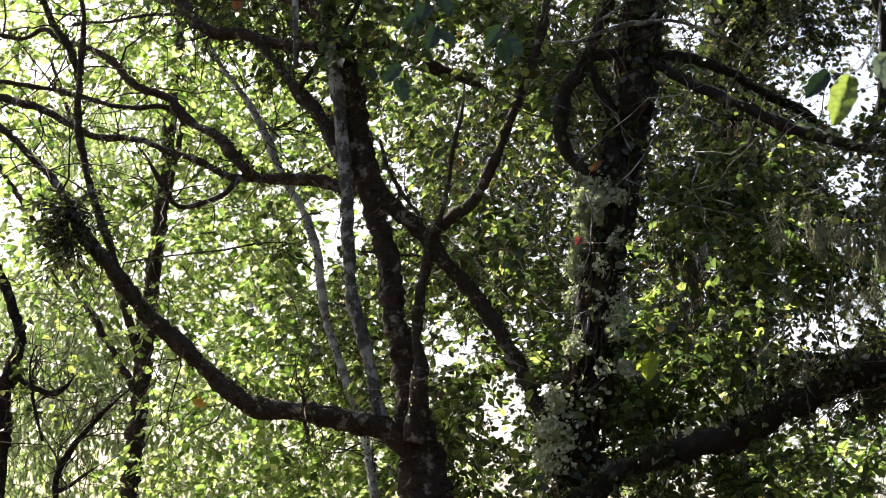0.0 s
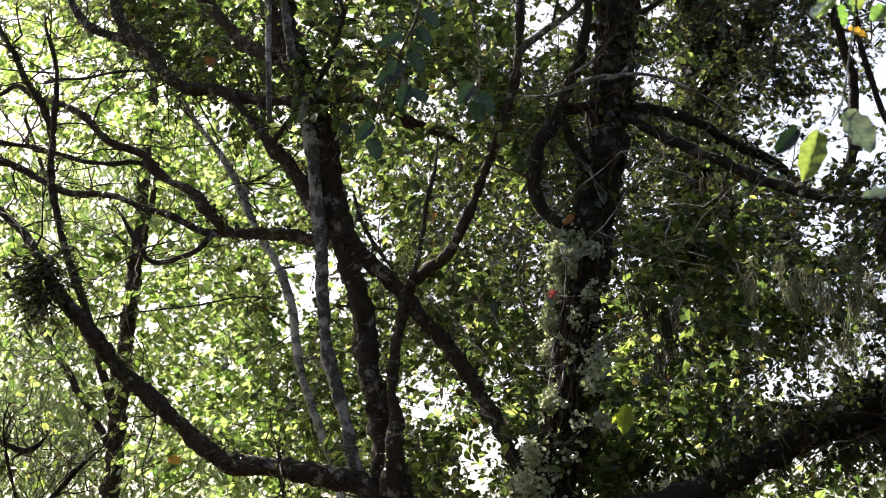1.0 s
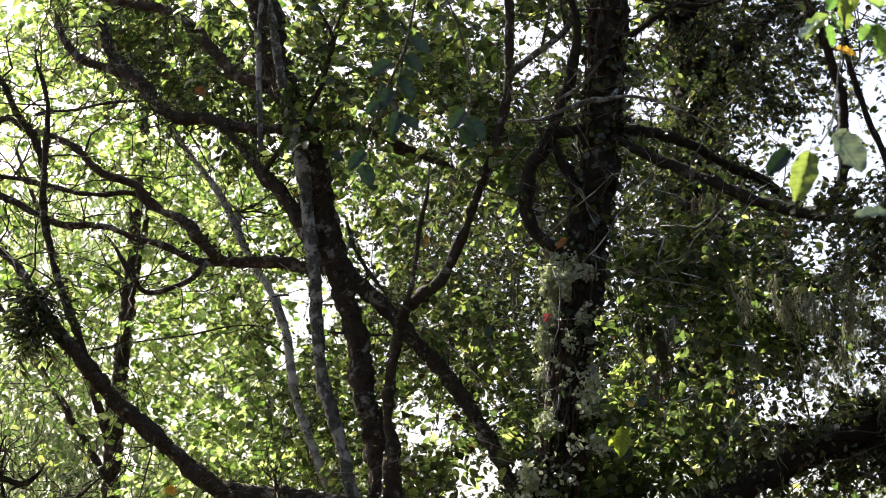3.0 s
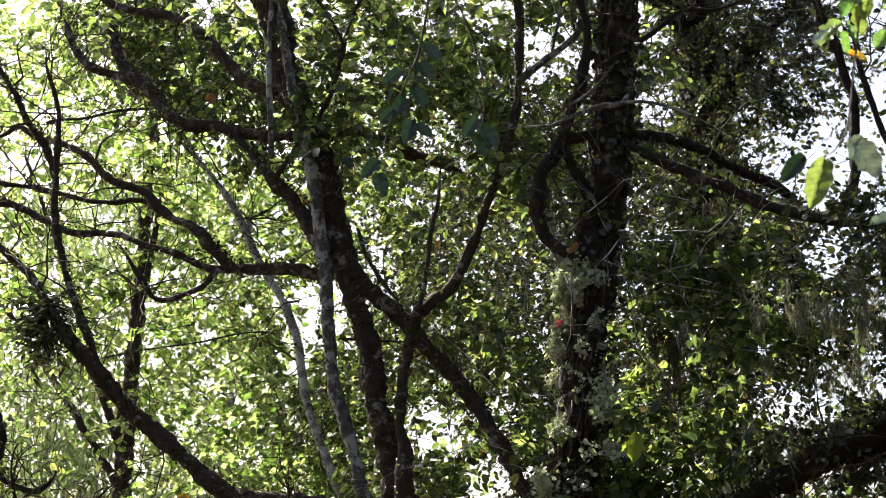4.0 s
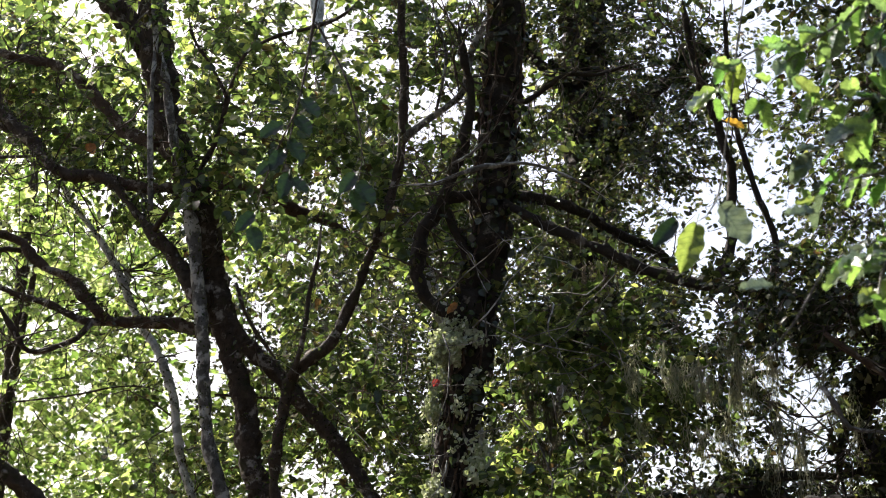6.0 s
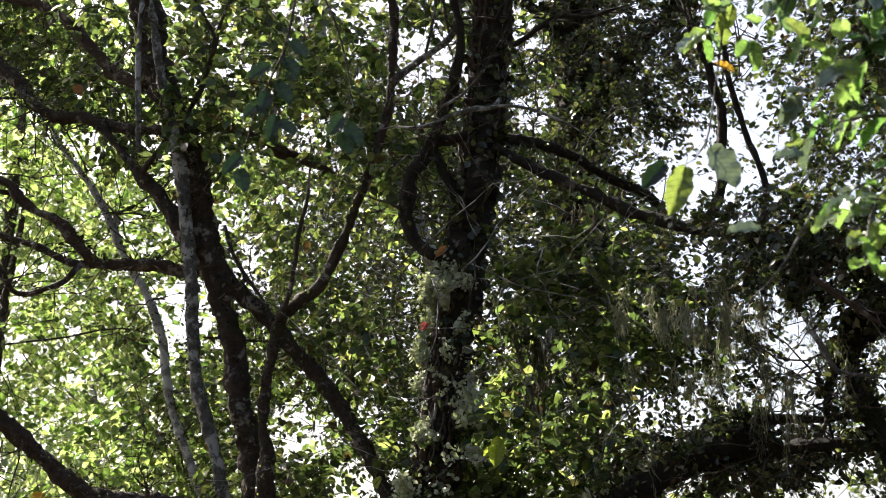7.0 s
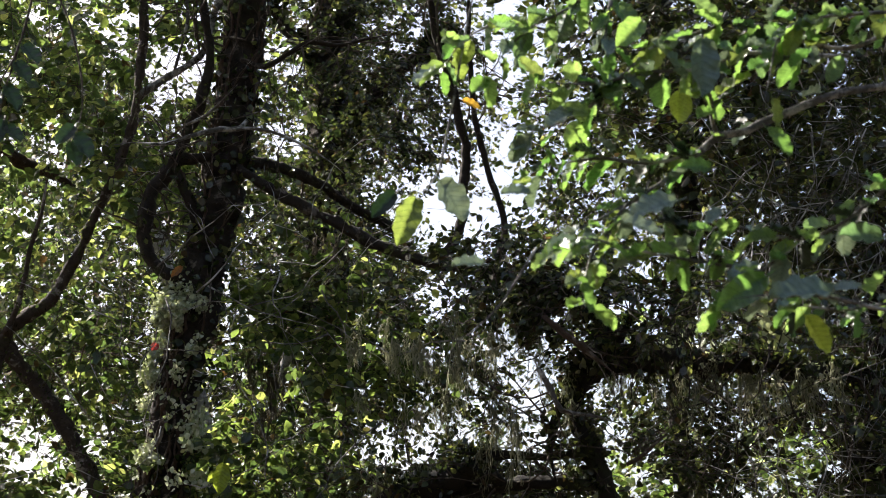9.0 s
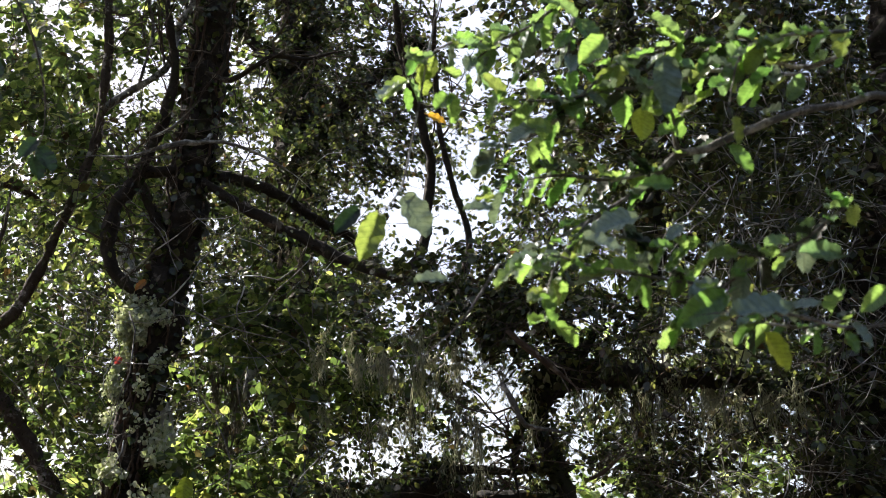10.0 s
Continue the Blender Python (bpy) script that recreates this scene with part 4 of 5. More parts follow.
limb(creeper_tree, "branch", PALE, [(0.42, 9.40, 5.08, 0.013), (0.37, 9.33, 5.00, 0.017), (0.27, 9.27, 4.97, 0.017), (0.11, 9.20, 4.90, 0.013), (-0.05, 9.13, 4.81, 0.013), (-0.21, 9.07, 4.79, 0.01), (-0.33, 9.00, 4.74, 0.01)])
limb(creeper_tree, "branch", PALE, [(0.30, 9.30, 4.98, 0.013), (0.50, 9.28, 4.99, 0.01), (0.70, 9.25, 4.92, 0.01), (0.90, 9.22, 4.80, 0.007), (1.00, 9.20, 4.71, 0.007)])
limb(creeper_tree, "branch", PALE, [(0.07, 9.20, 4.96, 0.01), (0.18, 9.13, 5.00, 0.01), (0.27, 9.07, 5.08, 0.01), (0.35, 9.00, 5.15, 0.006)])
limb(creeper_tree, "branch", DARK, [(0.37, 9.40, 5.47, 0.017), (0.52, 9.37, 5.42, 0.017), (0.64, 9.33, 5.49, 0.017), (0.77, 9.30, 5.57, 0.017), (0.95, 9.27, 5.55, 0.014), (1.12, 9.23, 5.59, 0.014), (1.28, 9.20, 5.62, 0.01)])
limb(creeper_tree, "branch", PALE, [(0.80, 11.00, 4.29, 0.034), (0.85, 11.00, 4.21, 0.034), (0.82, 11.00, 4.05, 0.034), (0.78, 11.00, 3.90, 0.03), (0.78, 11.00, 3.67, 0.026)])
limb(shaggy_tree, "trunk", DARK, [(1.20, 13.50, -0.10, 0.3), (1.28, 13.50, 2.20, 0.2), (1.33, 13.50, 4.25, 0.159), (1.32, 13.50, 4.73, 0.17), (1.28, 13.50, 5.31, 0.181), (1.27, 13.50, 5.81, 0.173), (1.26, 13.50, 6.32, 0.175), (1.27, 13.50, 6.84, 0.177), (1.28, 13.50, 7.37, 0.179), (1.29, 13.50, 7.80, 0.18), (1.30, 13.50, 8.69, 0.173)])
limb(shaggy_tree, "limb", DARK, [(1.26, 13.30, 6.35, 0.077), (1.45, 13.12, 6.60, 0.062), (1.67, 12.95, 6.80, 0.052), (1.93, 12.78, 7.01, 0.043), (2.19, 12.60, 7.21, 0.033)])
limb(shaggy_tree, "limb", DARK, [(1.28, 13.40, 7.01, 0.073), (1.02, 13.33, 7.23, 0.063), (0.81, 13.27, 7.45, 0.054), (0.66, 13.20, 7.72, 0.044)])
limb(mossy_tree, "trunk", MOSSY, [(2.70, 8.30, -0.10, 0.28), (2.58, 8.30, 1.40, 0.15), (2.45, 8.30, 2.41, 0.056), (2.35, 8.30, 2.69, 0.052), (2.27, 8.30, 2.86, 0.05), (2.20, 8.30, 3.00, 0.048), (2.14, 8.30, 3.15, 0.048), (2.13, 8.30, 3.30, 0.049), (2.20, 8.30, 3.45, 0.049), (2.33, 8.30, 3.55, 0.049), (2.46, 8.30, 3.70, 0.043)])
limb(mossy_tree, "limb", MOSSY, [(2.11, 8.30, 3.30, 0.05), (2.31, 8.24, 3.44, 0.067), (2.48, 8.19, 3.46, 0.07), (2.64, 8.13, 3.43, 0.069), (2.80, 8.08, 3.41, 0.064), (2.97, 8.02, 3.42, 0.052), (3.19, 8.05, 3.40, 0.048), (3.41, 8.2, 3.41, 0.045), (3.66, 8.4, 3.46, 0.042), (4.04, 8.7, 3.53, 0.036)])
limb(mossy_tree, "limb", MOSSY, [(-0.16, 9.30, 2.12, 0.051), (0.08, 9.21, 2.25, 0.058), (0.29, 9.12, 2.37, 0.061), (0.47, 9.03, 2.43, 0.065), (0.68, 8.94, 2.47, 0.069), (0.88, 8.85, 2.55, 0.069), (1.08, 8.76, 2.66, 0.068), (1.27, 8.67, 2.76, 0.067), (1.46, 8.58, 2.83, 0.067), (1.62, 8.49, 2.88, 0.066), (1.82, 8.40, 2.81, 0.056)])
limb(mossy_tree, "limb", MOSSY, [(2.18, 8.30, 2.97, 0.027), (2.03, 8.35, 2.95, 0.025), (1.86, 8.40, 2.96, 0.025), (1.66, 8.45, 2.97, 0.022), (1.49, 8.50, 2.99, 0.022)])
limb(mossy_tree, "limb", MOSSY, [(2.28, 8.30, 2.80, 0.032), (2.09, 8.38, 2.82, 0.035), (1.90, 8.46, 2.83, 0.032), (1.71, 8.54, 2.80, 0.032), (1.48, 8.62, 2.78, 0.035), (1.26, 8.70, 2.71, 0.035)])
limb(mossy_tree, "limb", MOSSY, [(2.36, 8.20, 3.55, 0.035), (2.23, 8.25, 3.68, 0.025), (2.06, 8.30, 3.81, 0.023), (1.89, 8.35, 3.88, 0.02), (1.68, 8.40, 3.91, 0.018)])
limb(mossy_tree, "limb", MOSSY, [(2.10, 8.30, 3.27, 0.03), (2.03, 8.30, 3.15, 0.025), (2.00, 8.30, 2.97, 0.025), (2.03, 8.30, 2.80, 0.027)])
limb(mossy_tree, "branch", BROWN, [(1.88, 7.90, 3.58, 0.014), (1.98, 7.87, 3.49, 0.017), (2.12, 7.83, 3.37, 0.017), (2.24, 7.80, 3.26, 0.017)])
limb(mossy_tree, "branch", BROWN, [(2.32, 8.00, 2.87, 0.011), (2.38, 8.00, 2.90, 0.011), (2.47, 8.00, 2.98, 0.011), (2.56, 8.00, 3.05, 0.008)])
limb(mossy_tree, "branch", PALE, [(1.87, 8.00, 3.34, 0.014), (1.94, 8.00, 3.23, 0.017), (1.99, 8.00, 3.13, 0.014), (2.18, 8.00, 3.10, 0.011), (2.33, 8.00, 3.06, 0.008)])
limb(mossy_tree, "branch", PALE, [(2.68, 7.90, 3.20, 0.017), (2.75, 7.90, 3.16, 0.017), (2.82, 7.90, 3.11, 0.011)])
limb(shaded_tree, "trunk", DARK, [(4.80, 9.80, -0.10, 0.52), (4.72, 9.80, 1.40, 0.42), (4.64, 9.80, 2.59, 0.37), (4.63, 9.80, 3.01, 0.36), (4.65, 9.80, 3.44, 0.35), (4.72, 9.80, 3.88, 0.33), (4.83, 9.80, 4.41, 0.31), (4.98, 9.80, 4.99, 0.28), (5.08, 9.80, 5.59, 0.25), (5.12, 9.80, 6.17, 0.23), (5.15, 9.80, 6.76, 0.2)])
limb(shaded_tree, "twig", TWIG, [(3.78, 8.35, 3.31, 0.0080), (3.73, 8.35, 3.42, 0.0071), (3.75, 8.35, 3.54, 0.0062), (3.86, 8.35, 3.70, 0.0053), (3.89, 8.35, 3.80, 0.0044), (4.01, 8.35, 3.99, 0.0035)])
limb(shaded_tree, "twig", TWIG, [(3.81, 8.39, 3.33, 0.0080), (3.84, 8.39, 3.42, 0.0065), (3.99, 8.39, 3.54, 0.0050), (4.12, 8.39, 3.70, 0.0035)])
limb(shaded_tree, "twig", TWIG, [(3.87, 8.43, 3.31, 0.0080), (3.85, 8.43, 3.47, 0.0057), (3.83, 8.43, 3.60, 0.0035)])
limb(shaded_tree, "twig", TWIG, [(3.86, 8.47, 3.40, 0.0080), (3.83, 8.47, 3.49, 0.0057), (3.85, 8.47, 3.64, 0.0035)])
limb(shaded_tree, "twig", TWIG, [(3.62, 8.35, 3.13, 0.0080), (3.62, 8.35, 3.28, 0.0057), (3.58, 8.35, 3.39, 0.0035)])
limb(shaded_tree, "twig", TWIG, [(3.83, 8.39, 2.87, 0.0080), (3.83, 8.39, 3.02, 0.0057), (3.80, 8.39, 3.12, 0.0035)])
limb(shaded_tree, "twig", TWIG, [(3.79, 8.43, 3.36, 0.0080), (3.73, 8.43, 3.46, 0.0057), (3.68, 8.43, 3.55, 0.0035)])
limb(shaded_tree, "twig", TWIG, [(4.10, 8.47, 3.68, 0.0080), (4.11, 8.47, 3.82, 0.0057), (4.06, 8.47, 3.96, 0.0035)])
limb(shaded_tree, "twig", TWIG, [(3.69, 8.35, 3.72, 0.0080), (3.76, 8.35, 3.78, 0.0057), (3.80, 8.35, 3.81, 0.0035)])
limb(shaded_tree, "twig", TWIG, [(4.07, 8.39, 3.79, 0.0080), (4.11, 8.39, 3.87, 0.0035)])
limb(shaded_tree, "twig", TWIG, [(3.75, 8.43, 3.18, 0.0080), (3.80, 8.43, 3.28, 0.0057), (3.79, 8.43, 3.36, 0.0035)])
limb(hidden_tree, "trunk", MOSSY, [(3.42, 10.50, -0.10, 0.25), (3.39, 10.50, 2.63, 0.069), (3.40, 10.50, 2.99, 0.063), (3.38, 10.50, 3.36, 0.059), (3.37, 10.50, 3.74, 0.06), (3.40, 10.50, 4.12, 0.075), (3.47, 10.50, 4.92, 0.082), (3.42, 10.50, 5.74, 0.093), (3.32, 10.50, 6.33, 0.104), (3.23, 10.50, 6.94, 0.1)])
limb(left_tree, "trunk", DARK, [(-4.25, 11.80, -0.10, 0.12), (-4.23, 11.80, 2.39, 0.041), (-4.23, 11.80, 2.72, 0.05), (-4.25, 11.80, 3.05, 0.054), (-4.19, 11.80, 3.31, 0.05), (-4.16, 11.80, 3.48, 0.042), (-4.25, 11.80, 3.73, 0.038), (-4.36, 11.80, 3.99, 0.038), (-4.52, 11.80, 4.34, 0.034)])
limb(left_tree, "branch", DARK, [(-4.23, 11.80, 3.26, 0.029), (-4.09, 11.78, 3.14, 0.025), (-3.88, 11.75, 3.06, 0.025), (-3.75, 11.72, 3.13, 0.021), (-3.65, 11.70, 3.25, 0.012)])
limb(left_tree, "branch", DARK, [(-3.85, 11.50, 1.98, 0.028), (-3.72, 11.50, 2.22, 0.024), (-3.72, 11.50, 2.42, 0.024), (-3.66, 11.50, 2.58, 0.024), (-3.53, 11.50, 2.76, 0.024), (-3.40, 11.50, 2.91, 0.02), (-3.28, 11.50, 3.02, 0.016), (-3.19, 11.50, 3.11, 0.008)])
limb(left_tree, "branch", DARK, [(-3.71, 11.50, 2.34, 0.02), (-3.63, 11.50, 2.37, 0.016), (-3.51, 11.50, 2.46, 0.016), (-3.36, 11.50, 2.56, 0.012)])
limb(left_tree, "branch", DARK, [(-3.87, 11.60, 2.70, 0.012), (-3.95, 11.60, 2.95, 0.012), (-4.00, 11.60, 3.19, 0.008), (-3.98, 11.60, 3.36, 0.008), (-3.89, 11.60, 3.49, 0.008)])
limb(pale_tree, "trunk", WHITE, [(0.75, 12.50, -0.10, 0.12), (0.60, 12.50, 2.20, 0.085), (0.16, 12.50, 4.36, 0.064), (-0.07, 12.50, 5.11, 0.065), (-0.28, 12.50, 5.58, 0.066), (-0.44, 12.50, 5.82, 0.062), (-0.56, 12.50, 6.09, 0.057), (-0.74, 12.50, 6.37, 0.058), (-0.87, 12.50, 6.69, 0.058), (-0.96, 12.50, 7.17, 0.054), (-1.04, 12.50, 7.76, 0.05)])
limb(hanging_twig, "twig", TWIG, [(-0.49, 6.50, 5.44, 0.006), (-0.52, 6.50, 4.84, 0.006), (-0.57, 6.50, 4.42, 0.005), (-0.62, 6.50, 4.17, 0.005), (-0.65, 6.50, 3.99, 0.004), (-0.63, 6.50, 3.90, 0.002)])
limb(hanging_twig, "twig", TWIG, [(-0.53, 6.50, 4.63, 0.005), (-0.40, 6.47, 4.36, 0.005), (-0.33, 6.45, 4.07, 0.004), (-0.34, 6.43, 3.88, 0.003), (-0.37, 6.40, 3.82, 0.002)])
limb(hanging_twig, "twig", TWIG, [(-0.61, 6.50, 4.22, 0.004), (-0.70, 6.50, 4.01, 0.004), (-0.76, 6.50, 3.82, 0.003), (-0.79, 6.50, 3.70, 0.002)])
limb(leafy_branch, "branch", PALE, [(3.55, 5.60, 3.60, 0.05), (3.05, 5.45, 3.75, 0.024), (2.73, 5.30, 3.87, 0.016), (2.57, 5.30, 3.83, 0.0145), (2.42, 5.30, 3.80, 0.0145), (2.29, 5.30, 3.75, 0.0145), (2.21, 5.30, 3.71, 0.014), (2.10, 5.30, 3.66, 0.0145), (2.02, 5.30, 3.62, 0.015), (1.94, 5.30, 3.60, 0.015), (1.87, 5.30, 3.54, 0.012), (1.79, 5.30, 3.46, 0.010), (1.70, 5.30, 3.40, 0.008), (1.60, 5.30, 3.33, 0.007), (1.46, 5.30, 3.25, 0.006), (1.34, 5.30, 3.20, 0.004)])
limb(leafy_branch, "twig", PALE, [(1.94, 5.30, 3.60, 0.01), (1.91, 5.28, 3.64, 0.008), (1.90, 5.25, 3.71, 0.008), (1.87, 5.22, 3.76, 0.006), (1.85, 5.20, 3.81, 0.006)])
limb(leafy_branch, "twig", PALE, [(2.35, 5.10, 3.85, 0.008), (2.15, 5.13, 3.85, 0.006), (2.00, 5.16, 3.86, 0.006), (1.84, 5.19, 3.80, 0.006), (1.69, 5.21, 3.79, 0.006), (1.58, 5.24, 3.77, 0.006), (1.46, 5.27, 3.75, 0.006), (1.25, 5.30, 3.76, 0.004)])
limb(leafy_branch, "twig", PALE, [(1.92, 5.10, 3.98, 0.008), (1.87, 5.13, 3.93, 0.008), (1.76, 5.17, 3.90, 0.006), (1.67, 5.20, 3.87, 0.006), (1.59, 5.23, 3.79, 0.006), (1.54, 5.27, 3.75, 0.006), (1.52, 5.30, 3.68, 0.004)])
limb(leafy_branch, "twig", PALE, [(1.59, 5.40, 4.14, 0.008), (1.57, 5.40, 4.05, 0.006), (1.56, 5.40, 3.96, 0.006), (1.54, 5.40, 3.91, 0.004)])
limb(leafy_branch, "twig", PALE, [(2.45, 5.00, 3.90, 0.008), (2.30, 5.00, 3.83, 0.008), (2.14, 5.00, 3.85, 0.006), (1.99, 5.00, 3.90, 0.006), (1.87, 5.00, 3.85, 0.004)])
limb(leafy_branch, "twig", PALE, [(2.38, 5.00, 2.94, 0.006), (2.20, 5.00, 2.91, 0.005), (2.09, 5.00, 2.92, 0.005), (1.93, 5.00, 2.88, 0.004)])
limb(leafy_branch, "twig", PALE, [(1.69, 5.20, 3.35, 0.006), (1.69, 5.20, 3.29, 0.006), (1.71, 5.20, 3.23, 0.004), (1.80, 5.20, 3.15, 0.004)])
limb(leafy_branch, "twig", PALE, [(1.90, 5.10, 3.07, 0.006), (1.70, 5.07, 3.08, 0.006), (1.51, 5.05, 3.10, 0.005), (1.39, 5.03, 3.12, 0.004), (1.22, 5.00, 3.07, 0.004)])
limb(leafy_branch, "twig", PALE, [(1.46, 5.60, 4.08, 0.006), (1.25, 5.60, 4.11, 0.006), (1.12, 5.60, 4.06, 0.004), (1.02, 5.60, 3.94, 0.004), (0.98, 5.60, 3.82, 0.004)])
limb(leafy_branch, "twig", PALE, [(1.14, 5.60, 4.33, 0.004), (1.09, 5.61, 4.06, 0.004), (1.04, 5.62, 3.75, 0.004), (0.99, 5.63, 3.51, 0.004), (0.91, 5.64, 3.43, 0.003), (0.85, 5.65, 3.45, 0.002)])
limb(leafy_branch, "twig", PALE, [(2.41, 5.00, 3.34, 0.006), (2.23, 5.03, 3.20, 0.006), (2.08, 5.05, 3.16, 0.006), (1.90, 5.07, 3.20, 0.004), (1.75, 5.10, 3.18, 0.004)])
limb(leafy_branch, "twig", PALE, [(2.41, 4.90, 3.93, 0.008), (2.17, 4.90, 3.89, 0.006), (2.03, 4.90, 3.82, 0.006), (1.98, 4.90, 3.66, 0.004), (1.95, 4.90, 3.54, 0.004)])
limb(leafy_branch, "twig", PALE, [(1.87, 5.30, 3.54, 0.006), (1.69, 5.32, 3.49, 0.006), (1.52, 5.35, 3.51, 0.006), (1.32, 5.38, 3.47, 0.004), (1.19, 5.40, 3.40, 0.004)])
limb(leafy_branch, "twig", PALE, [(1.59, 5.30, 3.79, 0.006), (1.43, 5.33, 3.65, 0.006), (1.30, 5.37, 3.61, 0.004), (1.21, 5.40, 3.55, 0.004)])
limb(leafy_branch, "twig", PALE, [(1.61, 5.50, 4.28, 0.006), (1.44, 5.50, 4.13, 0.006), (1.31, 5.50, 4.05, 0.006), (1.19, 5.50, 3.91, 0.004), (1.15, 5.50, 3.77, 0.004)])
limb(leafy_branch, "twig", PALE, [(2.06, 5.00, 3.11, 0.006), (1.90, 5.00, 2.99, 0.005), (1.77, 5.00, 2.91, 0.004)])
limb(leafy_branch, "twig", PALE, [(1.57, 5.20, 3.30, 0.006), (1.46, 5.17, 3.15, 0.006), (1.41, 5.13, 3.04, 0.004), (1.38, 5.10, 2.88, 0.004)])
limb(leafy_branch, "twig", PALE, [(1.28, 5.30, 3.16, 0.004), (1.15, 5.30, 2.95, 0.004), (0.99, 5.30, 2.80, 0.004)])

limb(near_tree, "trunk", PALE, [(3.6, 5.6, -0.1, 0.11), (3.58, 5.6, 1.5, 0.085), (3.56, 5.62, 3.2, 0.07), (3.62, 5.6, 4.6, 0.055), (3.6, 5.7, 6.5, 0.03)])
limb(sunlit_tree, "trunk", BARK, [(-4.3, 15.3, -0.1, 0.121), (-4.25, 15.3, 2.0, 0.0935), (-4.1, 15.2, 4.5, 0.0715), (-3.9, 15.0, 7.5, 0.0385)])
for dx, dz in ((-1.6, 1.9), (-0.9, 2.6), (0.6, 3.0)):
    limb(sunlit_tree, "limb", BARK, [(-4.2, 15.2, 2.6 + dz * 0.5, 0.04), (-4.2 + dx * 0.5, 15.0, 3.3 + dz * 0.8, 0.03), (-4.2 + dx, 14.7, 4.1 + dz, 0.018)])

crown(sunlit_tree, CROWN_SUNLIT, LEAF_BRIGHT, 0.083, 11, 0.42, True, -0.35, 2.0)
crown(main_tree, CROWN_MAIN, LEAF_MID, 0.074, 12, 0.3, True, -0.16, 5.0, shape=0.74)
crown(creeper_tree, CROWN_CREEPER, LEAF_MID, 0.068, 13, 0.27, True, -0.12, 8.0, shape=0.78)
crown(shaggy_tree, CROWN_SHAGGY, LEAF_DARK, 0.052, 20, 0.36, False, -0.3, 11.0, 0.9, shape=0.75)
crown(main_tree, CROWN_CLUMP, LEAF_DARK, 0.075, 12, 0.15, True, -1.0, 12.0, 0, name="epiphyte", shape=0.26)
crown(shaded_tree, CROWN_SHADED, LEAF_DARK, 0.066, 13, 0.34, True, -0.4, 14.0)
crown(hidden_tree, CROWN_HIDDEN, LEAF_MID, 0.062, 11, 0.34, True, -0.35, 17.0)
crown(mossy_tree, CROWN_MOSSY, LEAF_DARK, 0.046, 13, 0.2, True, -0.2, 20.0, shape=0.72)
# unseen canopy added over the near branch to keep the sun off its leaves
crown(near_tree, [(0.8, 8.2, 7.0, 2.0, 1.2, 0.6, 160), (2.0, 7.2, 6.6, 1.6, 1.2, 0.6, 140)], LEAF_MID, 0.13, 9, 0.45, False, -0.3, 26.0, 0)
# unseen sun screen, hung on the main tree
crown(main_tree, CROWN_SUN_SCREEN, LEAF_MID, 0.11, 11, 0.5, False, -0.1, 28.0, 0)
crown(left_tree, CROWN_LEFT, LEAF_MID, 0.062, 10, 0.34, True, -0.3, 23.0)


def thicket(thing, volumes, mat, seed):
    """Fine crooked stems and dead twigs that cross in the undergrowth, joined in one mesh."""
    r = np.random.default_rng(seed)
    verts, faces = [], []
    for cx, cy, cz, rx, ry, rz, n in volumes:
        for _ in range(n):
            at = np.array((cx, cy, cz)) + r.uniform(-1, 1, 3) * (rx, ry, rz)
            way = unit(r.normal(size=3) * (1, 0.5, 0.9) + (0, 0, -0.2))
            rad, step, pts = r.uniform(0.0015, 0.0055), r.uniform(0.05, 0.15), []
            for i in range(8):
                pts.append((*at, rad * (1 - i / 10)))
                way = unit(way + r.normal(size=3) * 0.28)
                at = at + way * step
            vv, ff = tube(np.array(pts), 4, 0)
            faces += [tuple(x + len(verts) for x in f) for f in ff]
            verts += vv
    part("brush", mesh_from("brush", verts, faces, mat), thing, kind="stuff")


thicket(shaded_tree, CROWN_THICKET[:2], PALE, 70)
thicket(mossy_tree, CROWN_THICKET[2:3], DARK, 74)
thicket(creeper_tree, CROWN_THICKET[3:4], PALE, 71)
thicket(left_tree, CROWN_THICKET[4:], TWIG, 72)
thicket(main_tree, CROWN_TANGLE, BROWN, 73)
side_twigs(main_tree, 600, 0.7, 4)
side_twigs(left_tree, 120, 0.6, 5)
side_twigs(creeper_tree, 220, 0.6, 6)
side_twigs(mossy_tree, 90, 0.6, 7)


# ---- woods further off, one mass of leaves ----
def far_woods():
    ob = tagged(new("far_woods"), "distant small-leaved woods against the bright sky", "woods", kind="stuff")
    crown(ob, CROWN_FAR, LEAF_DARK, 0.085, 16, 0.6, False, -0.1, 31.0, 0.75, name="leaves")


far_woods()
back_woods = tagged(new("far_trees"), "sunlit yellow-green trees standing deep in the wood", "woods", kind="stuff")
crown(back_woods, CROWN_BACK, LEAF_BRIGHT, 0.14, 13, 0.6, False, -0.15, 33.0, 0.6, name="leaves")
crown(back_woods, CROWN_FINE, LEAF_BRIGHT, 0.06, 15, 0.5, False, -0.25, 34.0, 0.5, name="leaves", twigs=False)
low_woods = tagged(new("far_trees"), "low line of distant bright green trees", "woods", kind="stuff")
crown(low_woods, CROWN_LOW, LEAF_MID, 0.2, 14, 1.0, False, -0.3, 35.0, 0.3, name="leaves")
glade = tagged(new("glade_shrubs"), "sunlit pale green shrubs beyond the dark limbs", "shrubs", kind="stuff")
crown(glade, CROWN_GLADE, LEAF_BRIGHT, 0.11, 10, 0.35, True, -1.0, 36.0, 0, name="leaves")


